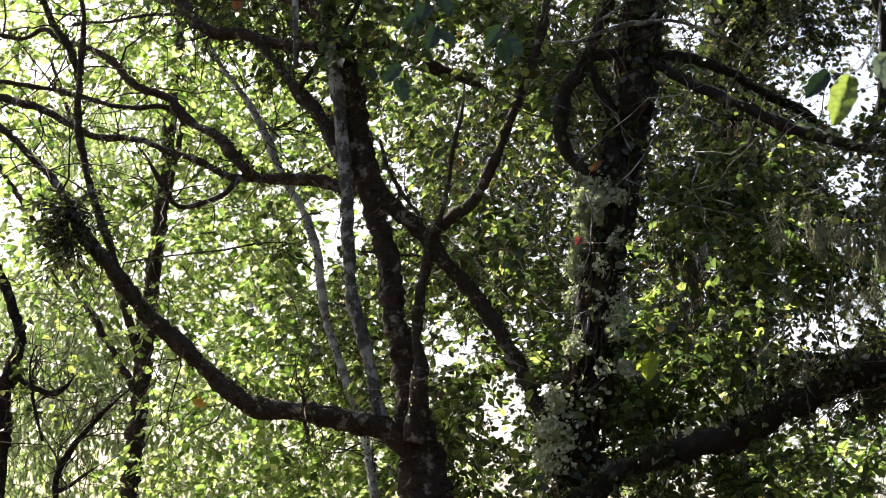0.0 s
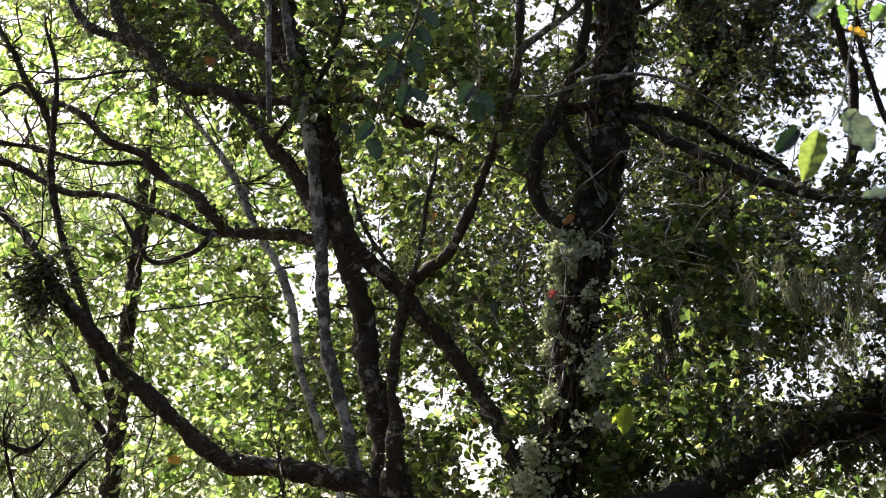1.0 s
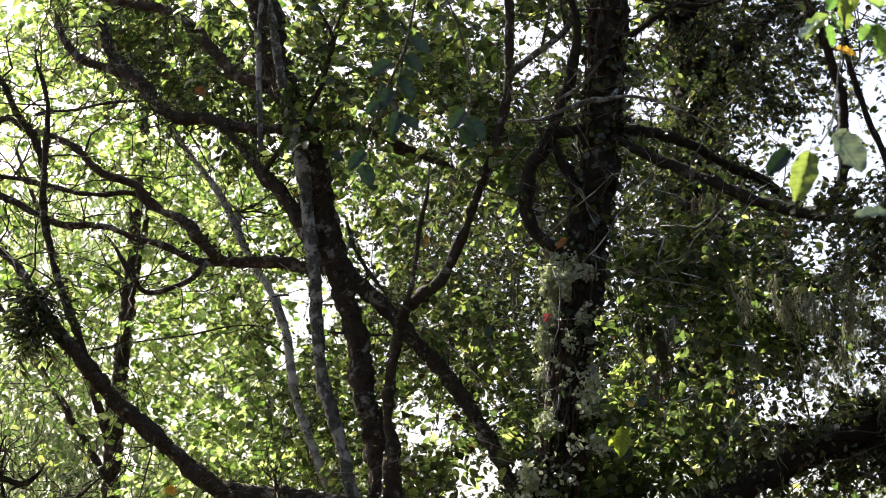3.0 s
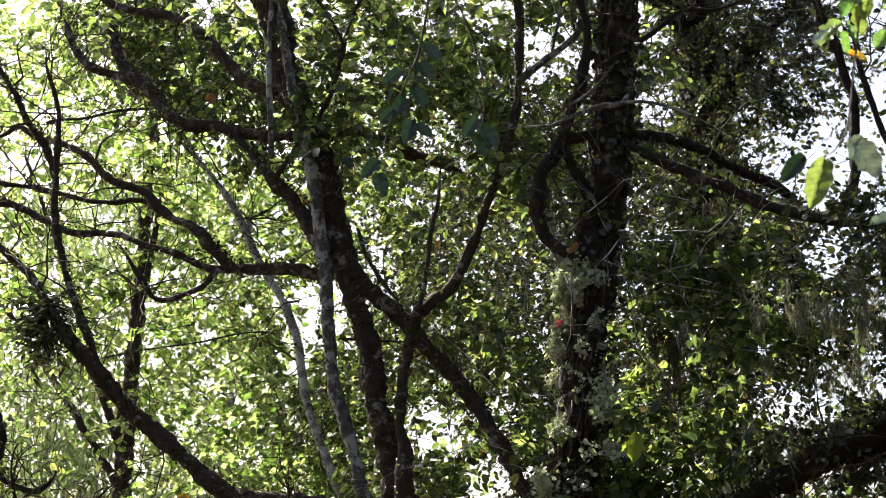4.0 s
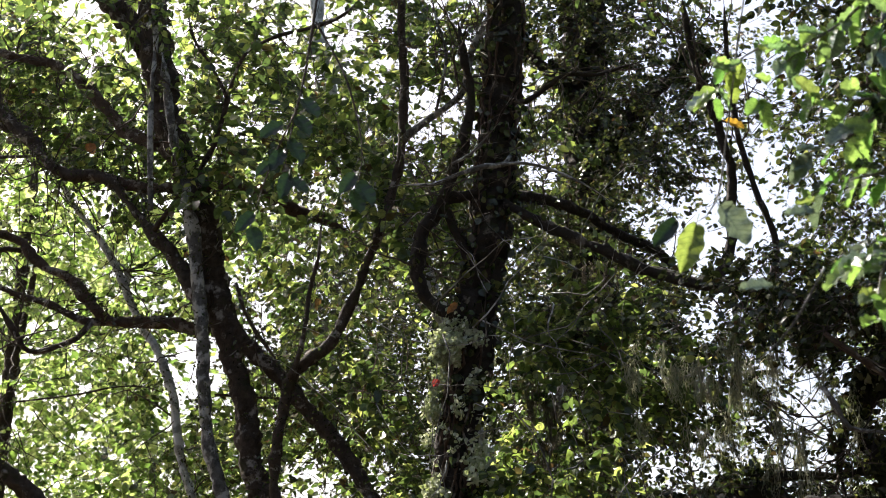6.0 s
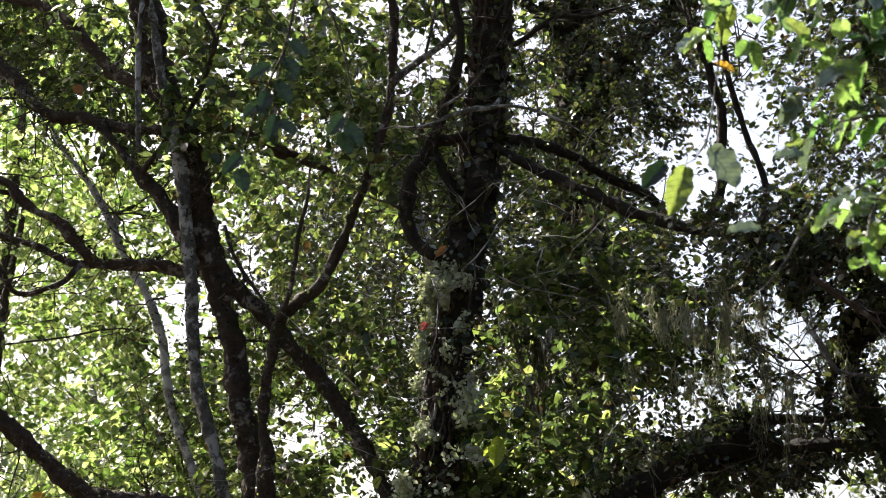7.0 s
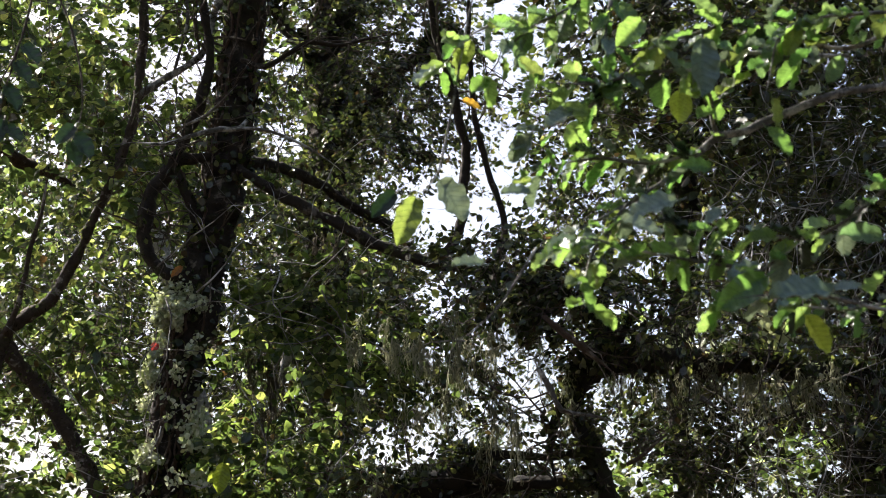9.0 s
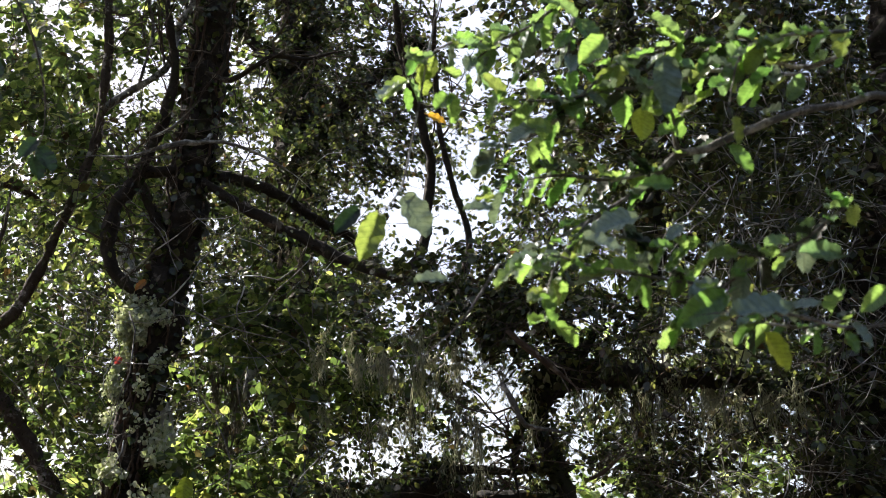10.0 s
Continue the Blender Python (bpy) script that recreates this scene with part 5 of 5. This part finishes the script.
def skylight_screen():
    """An unseen ring of leaves, added beside and behind the camera to cut skylight."""
    ob = tagged(new("skylight_screen"), "unseen ring of leaves added to cut skylight from around and behind", "woods", kind="stuff")
    ring = []
    for k in range(15):
        a = radians(115 + k * 310 / 14 * 0.94)
        x, y = 13 * math.sin(a + math.pi * 0.0), 13 * math.cos(a)
        if y < 9:
            ring += [(x, y, 4.0, 3.0, 2.0, 3.6, 260), (x * 0.95, y * 0.95, 7.5, 2.8, 2.2, 1.8, 150)]
            rows = spline([(x, y, -0.1, 0.25), (x, y, 4, 0.18), (x + 0.3, y, 9, 0.08)], 0.5)
            v, f = tube(rows, 8, 0.1)
            part("trunk", mesh_from("trunk", v, f, DARK), ob)
    crown(ob, ring, LEAF_MID, 0.41, 8, 1.2, False, -0.6, 77.0, 0, name="leaves", twigs=False)


skylight_screen()


# ---- weeping foliage ----
def weeping(volumes, count):
    ob = tagged(new("weeping_tree"), "pale green weeping foliage hanging in fine sprays", "tree", kind="stuff")
    base = []
    for cx, cy, cz, rx, ry, rz, _ in volumes:
        m = int(count * rx * rz / 2)
        base.append(np.array((cx, cy, cz)) + rng.uniform(-1, 1, (m, 3)) * (rx, ry, rz) + (0, 0, 0.3))
    base = np.vstack(base)
    keep = 0.6 * patchy(base, 1.6, 40.0) + 0.5 * patchy(base, 6.0, 41.0) > -0.12
    base = base[keep]
    n = len(base)
    along = unit(np.array((0, 0, -1.0)) + rng.normal(size=(n, 3)) * 0.45)
    normal = unit(np.array((0, -1.0, 0)) + rng.normal(size=(n, 3)) * 0.5)
    part("strands", leaves("strands", base, along, normal, rng.uniform(0.05, 0.2, n) * rng.uniform(0.5, 1.3, n), rng.uniform(0.1, 0.35, n), STRAND, False), ob, kind="stuff")


weeping(CROWN_WEEPING, 6500)


# ---- creepers on the dark trunk ----
def creeper(label, mat, count, low, high, lean, spread, size, cut, seed, stand=1.4):
    """Small leaves that cling to one side of the dark trunk, on wandering stems."""
    ob = tagged(new("creeper"), label, "creeper", kind="stuff")
    rows = GROWN[creeper_tree.name][0]
    rows = rows[(rows[:, 2] > low) & (rows[:, 2] < high)]
    pick = rows[rng.integers(0, len(rows), count)]
    ang = rng.normal(lean, spread, count)
    out = np.stack([np.cos(ang), np.sin(ang), np.zeros(count)], 1)
    pos = pick[:, :3] + out * (pick[:, 3:4] * rng.uniform(0.95, stand, (count, 1))) + rng.normal(size=(count, 3)) * (0.02, 0.02, 0.04)
    keep = 0.6 * patchy(pos, 2.6, seed) + 0.6 * patchy(pos, 9.0, seed) > cut
    pos, out = pos[keep], out[keep]
    n = len(pos)
    along = unit(rng.normal(size=(n, 3)) + (0, 0, -0.4))
    if mat is LEAF_PALE:
        out = out * 0.4 + (-0.7, -0.5, 0.45)
    part("leaves", leaves("leaves", pos, along, unit(out + rng.normal(size=(n, 3)) * 0.6), size * rng.uniform(0.6, 1.3, n), np.full(n, 0.85), mat, True), ob, kind="stuff")
    r = np.random.default_rng(int(seed))
    verts, faces = [], []
    for _ in range(9):
        a = r.normal(lean, spread)
        i, pts = r.integers(0, max(1, len(rows) - 24)), []
        while i < len(rows) and len(pts) < 30:
            row = rows[i]
            a += r.normal() * 0.12
            pts.append((row[0] + math.cos(a) * row[3] * 1.12, row[1] + math.sin(a) * row[3] * 1.12, row[2], 0.008 * r.uniform(0.8, 1.2)))
            i += 2
        vv, ff = tube(np.array(pts), 6, 0.1)
        faces += [tuple(x + len(verts) for x in f) for f in ff]
        verts += vv
    part("stems", mesh_from("stems", verts, faces, BROWN), ob, kind="stuff")


creeper("pale small-leaved creeper clinging to a dark trunk", LEAF_PALE, 15000, 3.3, 4.05, math.pi * 1.2, 0.6, 0.027, 0.14, 50.0, 2.0)
creeper("sparse pale-leaved creeper low on a dark trunk", LEAF_PALE, 9000, 2.4, 3.35, math.pi * 1.15, 0.5, 0.029, 0.26, 52.0, 2.2)
creeper("pale small-leaved creeper clinging to a dark trunk", LEAF_PALE, 7000, 2.45, 3.35, -0.5, 0.5, 0.03, 0.3, 55.0, 2.8)


def clothe(thing, which, mat, count, size, rise, cut, seed, name):
    """Small plants that grow along the top and sides of a limb: one part of leaves."""
    rows = np.vstack([GROWN[thing.name][k] for k in which])
    rows = rows[rows[:, 2] > 1.8]
    pick = rows[rng.integers(0, len(rows), count)]
    out = unit(rng.normal(size=(count, 3)) * (0.6, 0.8, 0.8) + (0, -0.2, rise))
    pos = pick[:, :3] + out * (pick[:, 3:4] * rng.uniform(0.9, 1.25, (count, 1)) + rng.uniform(0, 0.03, (count, 1)))
    keep = patchy(pos, 3.0, seed) > cut
    pos, out = pos[keep], out[keep]
    n = len(pos)
    along = unit(out + rng.normal(size=(n, 3)) * 0.6)
    part(name, leaves(name, pos, along, unit(rng.normal(size=(n, 3)) + (0, 0, 0.8)), size * rng.uniform(0.5, 1.4, n), np.full(n, 0.55), mat, True), thing, kind="stuff")


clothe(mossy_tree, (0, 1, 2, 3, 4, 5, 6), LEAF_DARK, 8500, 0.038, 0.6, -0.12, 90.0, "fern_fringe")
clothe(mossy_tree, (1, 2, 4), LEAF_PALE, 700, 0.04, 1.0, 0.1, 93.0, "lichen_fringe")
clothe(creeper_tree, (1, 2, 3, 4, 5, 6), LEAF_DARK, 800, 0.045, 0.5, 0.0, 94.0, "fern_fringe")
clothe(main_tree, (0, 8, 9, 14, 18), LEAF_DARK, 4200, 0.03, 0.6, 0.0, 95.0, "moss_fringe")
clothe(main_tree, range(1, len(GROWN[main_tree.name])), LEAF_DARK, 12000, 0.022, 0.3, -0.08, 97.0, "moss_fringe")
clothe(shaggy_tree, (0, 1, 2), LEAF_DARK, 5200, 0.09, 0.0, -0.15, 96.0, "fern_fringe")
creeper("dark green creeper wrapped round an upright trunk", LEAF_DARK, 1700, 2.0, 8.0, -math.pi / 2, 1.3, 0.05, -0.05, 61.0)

# ---- beard lichen ----
LICHEN = [
    (1.40, 8.50, 3.52, 0.27, 0.08), (1.56, 8.45, 3.50, 0.30, 0.08), (1.69, 8.40, 3.54, 0.33, 0.07),
    (1.74, 8.30, 3.16, 0.48, 0.07), (1.65, 8.40, 2.97, 0.33, 0.05), (1.83, 8.40, 3.01, 0.27, 0.04),
    (1.93, 8.20, 3.42, 0.26, 0.05), (2.06, 8.20, 3.20, 0.40, 0.03), (1.98, 8.20, 3.27, 0.26, 0.03),
    (2.57, 8.10, 3.33, 0.32, 0.05), (2.69, 8.05, 3.27, 0.29, 0.05), (2.93, 8.00, 3.34, 0.31, 0.06),
    (3.03, 7.95, 3.33, 0.37, 0.06), (3.14, 7.90, 3.31, 0.28, 0.06), (3.26, 7.85, 3.31, 0.25, 0.06),
    (1.79, 8.35, 3.11, 0.40, 0.05), (1.22, 8.35, 3.50, 0.22, 0.05), (1.34, 8.35, 3.55, 0.30, 0.04),
    (1.50, 8.40, 3.62, 0.26, 0.06), (1.78, 8.35, 3.62, 0.34, 0.06), (1.87, 8.35, 3.62, 0.30, 0.05),
]
LICHEN_MORE = [
    (3.36, 7.80, 3.30, 0.30, 0.04), (1.17, 8.70, 2.91, 0.46, 0.05), (1.11, 9.00, 3.30, 0.22, 0.03),
    (1.25, 9.00, 3.69, 0.26, 0.04), (1.33, 8.90, 3.64, 0.32, 0.04), (1.11, 9.20, 3.73, 0.23, 0.02),
    (1.36, 8.60, 3.22, 0.24, 0.06), (1.48, 8.60, 3.22, 0.21, 0.06), (1.93, 8.40, 3.83, 0.18, 0.04),
    (2.36, 8.20, 3.37, 0.23, 0.03), (2.81, 8.00, 3.32, 0.17, 0.06), (3.41, 8.35, 3.44, 0.30, 0.05),
    (2.75, 8.35, 3.39, 0.34, 0.04), (2.52, 8.30, 3.46, 0.28, 0.04), (3.08, 8.30, 3.46, 0.40, 0.05),
    (1.36, 8.60, 2.86, 0.20, 0.02), (1.02, 8.70, 3.60, 0.26, 0.03), (1.57, 8.60, 3.50, 0.38, 0.04),
]
HANGING_MOSS = [
    (0.54, 9.90, 3.72, 0.42, 0.05), (0.62, 9.92, 3.70, 0.55, 0.06), (0.68, 9.95, 3.66, 0.40, 0.04), (0.60, 9.90, 3.40, 0.45, 0.05),
    (0.94, 10.0, 4.55, 0.30, 0.05), (1.02, 10.0, 4.50, 0.34, 0.05),
]


def hanging_tuft(name, mat, x, y, z, length, width, seed, dense=1.0):
    """A tuft of crinkled strands that hang in locks, each fuzzy with short side hairs."""
    r = np.random.default_rng(seed)
    verts, faces = [], []

    def ribbon(pts, wide):
        first = len(verts)
        for i, c in enumerate(pts):
            w = wide * (1.15 - i / len(pts))
            turn = i * 0.7
            d, e = np.array((math.cos(turn), math.sin(turn), 0.0)) * w, np.array((-math.sin(turn), math.cos(turn), 0.0)) * w
            verts.extend([tuple(c + d), tuple(c - d * 0.6 + e), tuple(c - d * 0.6 - e)])
        for i in range(len(pts) - 1):
            for j in range(3):
                a, b = first + i * 3 + j, first + i * 3 + (j + 1) % 3
                faces.append((a, b, b + 3, a + 3))

    locks = max(4, int(width * 110))
    for lock in range(locks):
        foot = np.array((x, y, z)) + r.normal(size=3) * (width * 0.8, width * 0.55, 0.05)
        reach = length * r.uniform(0.2, 1.0)
        bend = r.normal(size=3) * (0.03, 0.03, 0)
        for _ in range(int(4 * dense)):
            at = foot + r.normal(size=3) * (0.005, 0.005, 0.02)
            long = reach * r.uniform(0.35, 1.0)
            k = 10
            pts, off = [], np.zeros(3)
            for i in range(k):
                off = off * 0.8 + r.normal(size=3) * (0.007, 0.007, 0.005)
                pts.append(at + off + bend * (i / k) ** 2 + np.array((0, 0, -long * i / (k - 1))))
            ribbon(pts, r.uniform(0.002, 0.0042))
            for _ in range(6):
                c = pts[r.integers(1, k - 1)]
                h = r.normal(size=3) * (0.013, 0.013, 0.008) + (0, 0, -0.012)
                ribbon([c, c + h * 0.6 + r.normal(size=3) * 0.004, c + h + (0, 0, -0.01)], 0.0018)
    return new(name, mesh_from(name, verts, faces, mat))


for i, row in enumerate(LICHEN + LICHEN_MORE):
    tagged(hanging_tuft("beard_lichen", BEARD, *row, 100 + i), "grey-green beard lichen hanging in strands from a limb", "lichen", "hanging beard lichen")
for i, row in enumerate(HANGING_MOSS):
    tagged(hanging_tuft("hanging_moss", MOSS, *row, 300 + i, 1.6), "brown-grey shaggy moss hanging from a thin stem", "moss", "hanging moss")


# ---- the near branch's leaves, each a part ----
def quilted_leaf(seed, mat, wide=0.29):
    """A leaf one long: quilted between its veins, with a wavy, toothed edge and drooping tip."""
    r = random.Random(seed)
    verts, faces = [], []
    nl, nw = 12, 6
    for i in range(nl + 1):
        s = i / nl
        w = wide * (math.sin(math.pi * min(1, s ** 0.9 * 0.97 + 0.02)) ** 0.55)
        for j in range(nw + 1):
            c = 2 * j / nw - 1
            edge = 1 + (0.06 * math.sin(i * 1.6 + seed) + r.uniform(-0.025, 0.025)) * abs(c) ** 3
            h = 0.14 * abs(c) - 0.2 * s * s + 0.05 * math.sin(i * 1.7 + seed * 2) * c + 0.02 * math.sin(i * 3.1) * math.cos(c * 5)
            verts.append((s + 0.03 * abs(c), c * w * edge, h))
    for i in range(nl):
        for j in range(nw):
            k = i * (nw + 1) + j
            faces.append((k, k + 1, k + nw + 2, k + nw + 1))
    v, f = tube(np.array([(-0.22, 0, 0.05, 0.010), (0, 0, 0, 0.013), (0.5, 0, -0.06, 0.009), (0.93, 0, -0.18, 0.004)]), 5, 0)
    faces += [tuple(x + len(verts) for x in q) for q in f]
    verts += v
    return mesh_from("leaf", verts, faces, mat)


LEAF_SHAPES = [quilted_leaf(s, LEAF_NEAR, 0.25 + 0.02 * s) for s in range(5)] + [quilted_leaf(9, LEAF_SHADE, 0.3), quilted_leaf(13, LEAF_SHADE, 0.26), quilted_leaf(3, LEAF_SKY_SHEEN, 0.27), quilted_leaf(6, LEAF_LIME, 0.29)]


def set_leaf(ob, at, along, normal, size):
    along = along.normalized()
    across = normal.cross(along).normalized()
    m = Matrix((along, across, along.cross(across))).transposed().to_4x4()
    ob.matrix_basis = Matrix.Translation(at) @ m @ Matrix.Diagonal((size, size, size, 1))
    return ob


def leaf_on(thing, at, along, normal, size, shape):
    ob = new("leaf", LEAF_SHAPES[shape])
    ob.parent = thing
    ob.matrix_parent_inverse = Matrix.Translation(thing.location).inverted()
    return set_leaf(ob, at, along, normal, size)


def single_leaf(label, mat, foot, tip, wide):
    """One leaf that stands out by itself, hanging on its stalk."""
    a, b = Vector(foot), Vector(tip)
    ob = new("leaf", quilted_leaf(len(label), mat, wide * 0.5))
    set_leaf(ob, a, b - a, Vector((0.1, -1.0, 0.25)), (b - a).length)
    return tagged(ob, label, "leaf", "picked-out leaves")


def leaf_twigs(thing):
    r = random.Random(11)
    bough = GROWN[thing.name][0]
    bough = bough[bough[:, 3] > 0.012]
    for rows in GROWN[thing.name]:
        if rows[0][2] < 1 or rows[:, 3].max() < 0.0045:
            continue
        run = 0.0
        side = 1
        for a, b in zip(rows, rows[1:]):
            run += np.linalg.norm((b - a)[:3])
            if a[3] > 0.0175 or a[0] > 3.0 or run < 0.045:
                continue
            run = 0.0
            for _ in range(2):
                way = Vector((b - a)[:3]).normalized()
                side = -side
                out = way.cross(Vector((0, 0.4, 1))).normalized() * side
                along = way * r.uniform(0.1, 0.8) + out * r.uniform(0.3, 1.0) + Vector((r.uniform(-.4, .4), r.uniform(-.5, .3), r.uniform(-0.55, 0.25)))
                normal = Vector((r.uniform(-.6, .7), r.uniform(-1.5, 0.1), 0.9))
                at = Vector(a[:3]) + Vector([r.uniform(-0.03, 0.03) for _ in range(3)])
                mid = np.array(at + along.normalized() * 0.06)
                if np.linalg.norm((bough[:, :3] - mid)[:, (0, 2)], axis=1).min() < 0.075 and r.random() < 0.85:
                    continue
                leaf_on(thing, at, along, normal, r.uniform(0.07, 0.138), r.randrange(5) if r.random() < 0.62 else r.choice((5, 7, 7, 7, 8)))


leaf_twigs(near_tree)

# large leaves at the ends of the twigs; greyish ones, coloured with sky sheen, tilt to the open sky
limb(near_tree, "twig", PALE, [(2.40, 4.75, 2.87, 0.006), (2.27, 4.75, 2.85, 0.006), (2.08, 4.74, 2.88, 0.005), (1.88, 4.74, 2.88, 0.004), (1.72, 4.73, 2.85, 0.003)])
SHEEN_LEAVES = [
    ((2.07, 4.70, 2.88), (1.87, 4.67, 2.88)), ((2.07, 4.70, 2.89), (2.15, 4.67, 2.91)), ((2.26, 4.70, 2.85), (2.31, 4.67, 2.78)),
    ((1.46, 4.90, 3.14), (1.59, 4.87, 3.11)), ((1.82, 5.10, 3.87), (1.82, 5.07, 3.67)), ((1.68, 5.00, 3.25), (1.52, 4.97, 3.20)),
    ((1.26, 5.30, 3.35), (1.16, 5.27, 3.35)), ((1.39, 5.20, 3.62), (1.29, 5.17, 3.56)), ((1.12, 5.40, 3.12), (1.01, 5.37, 3.12)), ((1.83, 5.00, 3.23), (1.77, 4.97, 3.18)),
]
GREEN_LEAVES = [
    ((1.93, 4.90, 2.98), (1.77, 4.87, 2.87)), ((2.33, 4.90, 3.13), (2.19, 4.87, 3.14)), ((1.80, 5.00, 3.37), (1.70, 4.97, 3.37)), ((1.45, 5.20, 3.61), (1.36, 5.17, 3.63)),
    ((2.24, 4.70, 2.82), (2.26, 4.67, 2.76)), ((2.38, 4.70, 2.97), (2.29, 4.67, 2.89)), ((2.22, 5.00, 3.70), (2.27, 4.97, 3.79)), ((2.04, 5.10, 3.56), (2.11, 5.07, 3.47)),
    ((1.64, 5.20, 3.97), (1.55, 5.17, 3.87)), ((1.54, 5.20, 4.04), (1.48, 5.17, 4.09)), ((1.78, 5.10, 4.02), (1.88, 5.07, 3.95)),
]
for k, (foot, tip) in enumerate(SHEEN_LEAVES + GREEN_LEAVES):
    foot, tip = Vector(foot), Vector(tip)
    grey = k < len(SHEEN_LEAVES)
    leaf_on(near_tree, foot, tip - foot, Vector((0.1, -0.75, 0.65) if grey else (0.15, -0.95, 0.3)), (tip - foot).length, 7 if grey else k % 5)


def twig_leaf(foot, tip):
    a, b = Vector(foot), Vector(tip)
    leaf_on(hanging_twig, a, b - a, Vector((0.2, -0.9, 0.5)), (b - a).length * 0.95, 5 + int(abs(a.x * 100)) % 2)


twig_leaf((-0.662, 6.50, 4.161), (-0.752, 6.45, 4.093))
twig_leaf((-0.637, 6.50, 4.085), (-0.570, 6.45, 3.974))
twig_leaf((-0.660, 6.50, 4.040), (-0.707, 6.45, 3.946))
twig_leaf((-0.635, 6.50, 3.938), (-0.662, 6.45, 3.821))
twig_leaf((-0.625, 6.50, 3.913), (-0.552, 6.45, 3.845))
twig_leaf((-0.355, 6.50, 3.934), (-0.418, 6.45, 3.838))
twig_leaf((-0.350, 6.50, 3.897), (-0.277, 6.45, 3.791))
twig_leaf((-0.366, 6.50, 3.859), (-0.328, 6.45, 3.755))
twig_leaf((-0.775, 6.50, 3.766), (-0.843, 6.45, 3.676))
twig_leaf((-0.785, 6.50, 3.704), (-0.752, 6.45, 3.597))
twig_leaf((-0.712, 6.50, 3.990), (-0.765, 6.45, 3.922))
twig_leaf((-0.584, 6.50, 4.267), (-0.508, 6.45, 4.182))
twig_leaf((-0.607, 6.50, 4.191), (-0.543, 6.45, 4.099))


# ---- leaves that stand out singly ----
single_leaf("hanging green leaf with wavy edges against the sky", LEAF_LIME, (0.923, 5.70, 3.445), (0.862, 5.67, 3.267), 0.5)
single_leaf("broad pale green leaf catching the sun", LEAF_SKY_SHEEN, (0.996, 5.60, 3.480), (1.085, 5.57, 3.341), 0.66)
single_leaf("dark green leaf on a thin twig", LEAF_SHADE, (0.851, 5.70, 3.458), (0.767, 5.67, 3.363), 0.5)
single_leaf("bright yellow-green leaf lit from behind", LEAF_YELLOW, (2.017, 4.80, 2.833), (2.077, 4.77, 2.721), 0.55)
single_leaf("bright yellow-green leaf lit from behind", LEAF_YELLOW, (1.767, 5.20, 3.710), (1.758, 5.17, 3.601), 0.75)
single_leaf("ragged yellow-green leaf on a creeper", LEAF_YELLOW, (0.362, 9.10, 2.985), (0.345, 9.07, 2.825), 0.55)
single_leaf("small yellow-green leaf beside a ragged one", LEAF_YELLOW, (0.345, 9.11, 2.93), (0.285, 9.08, 2.885), 0.75)
single_leaf("dead orange leaf lodged in a fork", LEAF_ORANGE, (0.086, 9.30, 4.132), (0.032, 9.27, 4.071), 0.5)
single_leaf("small dead red leaf on a creeper", LEAF_RED, (-0.028, 9.20, 3.655), (-0.052, 9.17, 3.615), 0.8)
single_leaf("yellowing leaf on a dark branch", LEAF_AMBER, (1.607, 8.70, 5.021), (1.705, 8.67, 4.975), 0.5)
single_leaf("yellowing leaf below the big limb", LEAF_AMBER, (-2.358, 9.80, 2.771), (-2.281, 9.77, 2.747), 0.7)
single_leaf("dead orange leaf caught on a twig", LEAF_ORANGE, (-2.409, 10.60, 5.643), (-2.368, 10.57, 5.565), 0.8)
# pale leaves added where a sunlit trunk shows beyond the mossy limb
single_leaf("pale bleached leaf caught in the mossy limb", LEAF_PALE, (2.899, 7.80, 3.719), (3.002, 7.77, 3.610), 0.6)
single_leaf("pale bleached leaf caught in the mossy limb", LEAF_PALE, (2.959, 7.80, 3.598), (3.052, 7.77, 3.450), 0.5)
single_leaf("pale bleached leaf caught in the mossy limb", LEAF_PALE, (3.120, 7.80, 3.567), (3.034, 7.77, 3.440), 0.5)
# larger pale leaves added for the same sunlit trunk
for foot, tip in (((3.27, 8.70, 4.02), (3.31, 8.68, 3.84)), ((3.30, 8.72, 3.86), (3.38, 8.70, 3.70)), ((3.36, 8.71, 3.72), (3.37, 8.69, 3.55)), ((3.42, 8.74, 3.60), (3.39, 8.72, 3.43))):
    single_leaf("pale bleached frond caught above the mossy limb", LEAF_STAND_IN, foot, tip, 0.55)
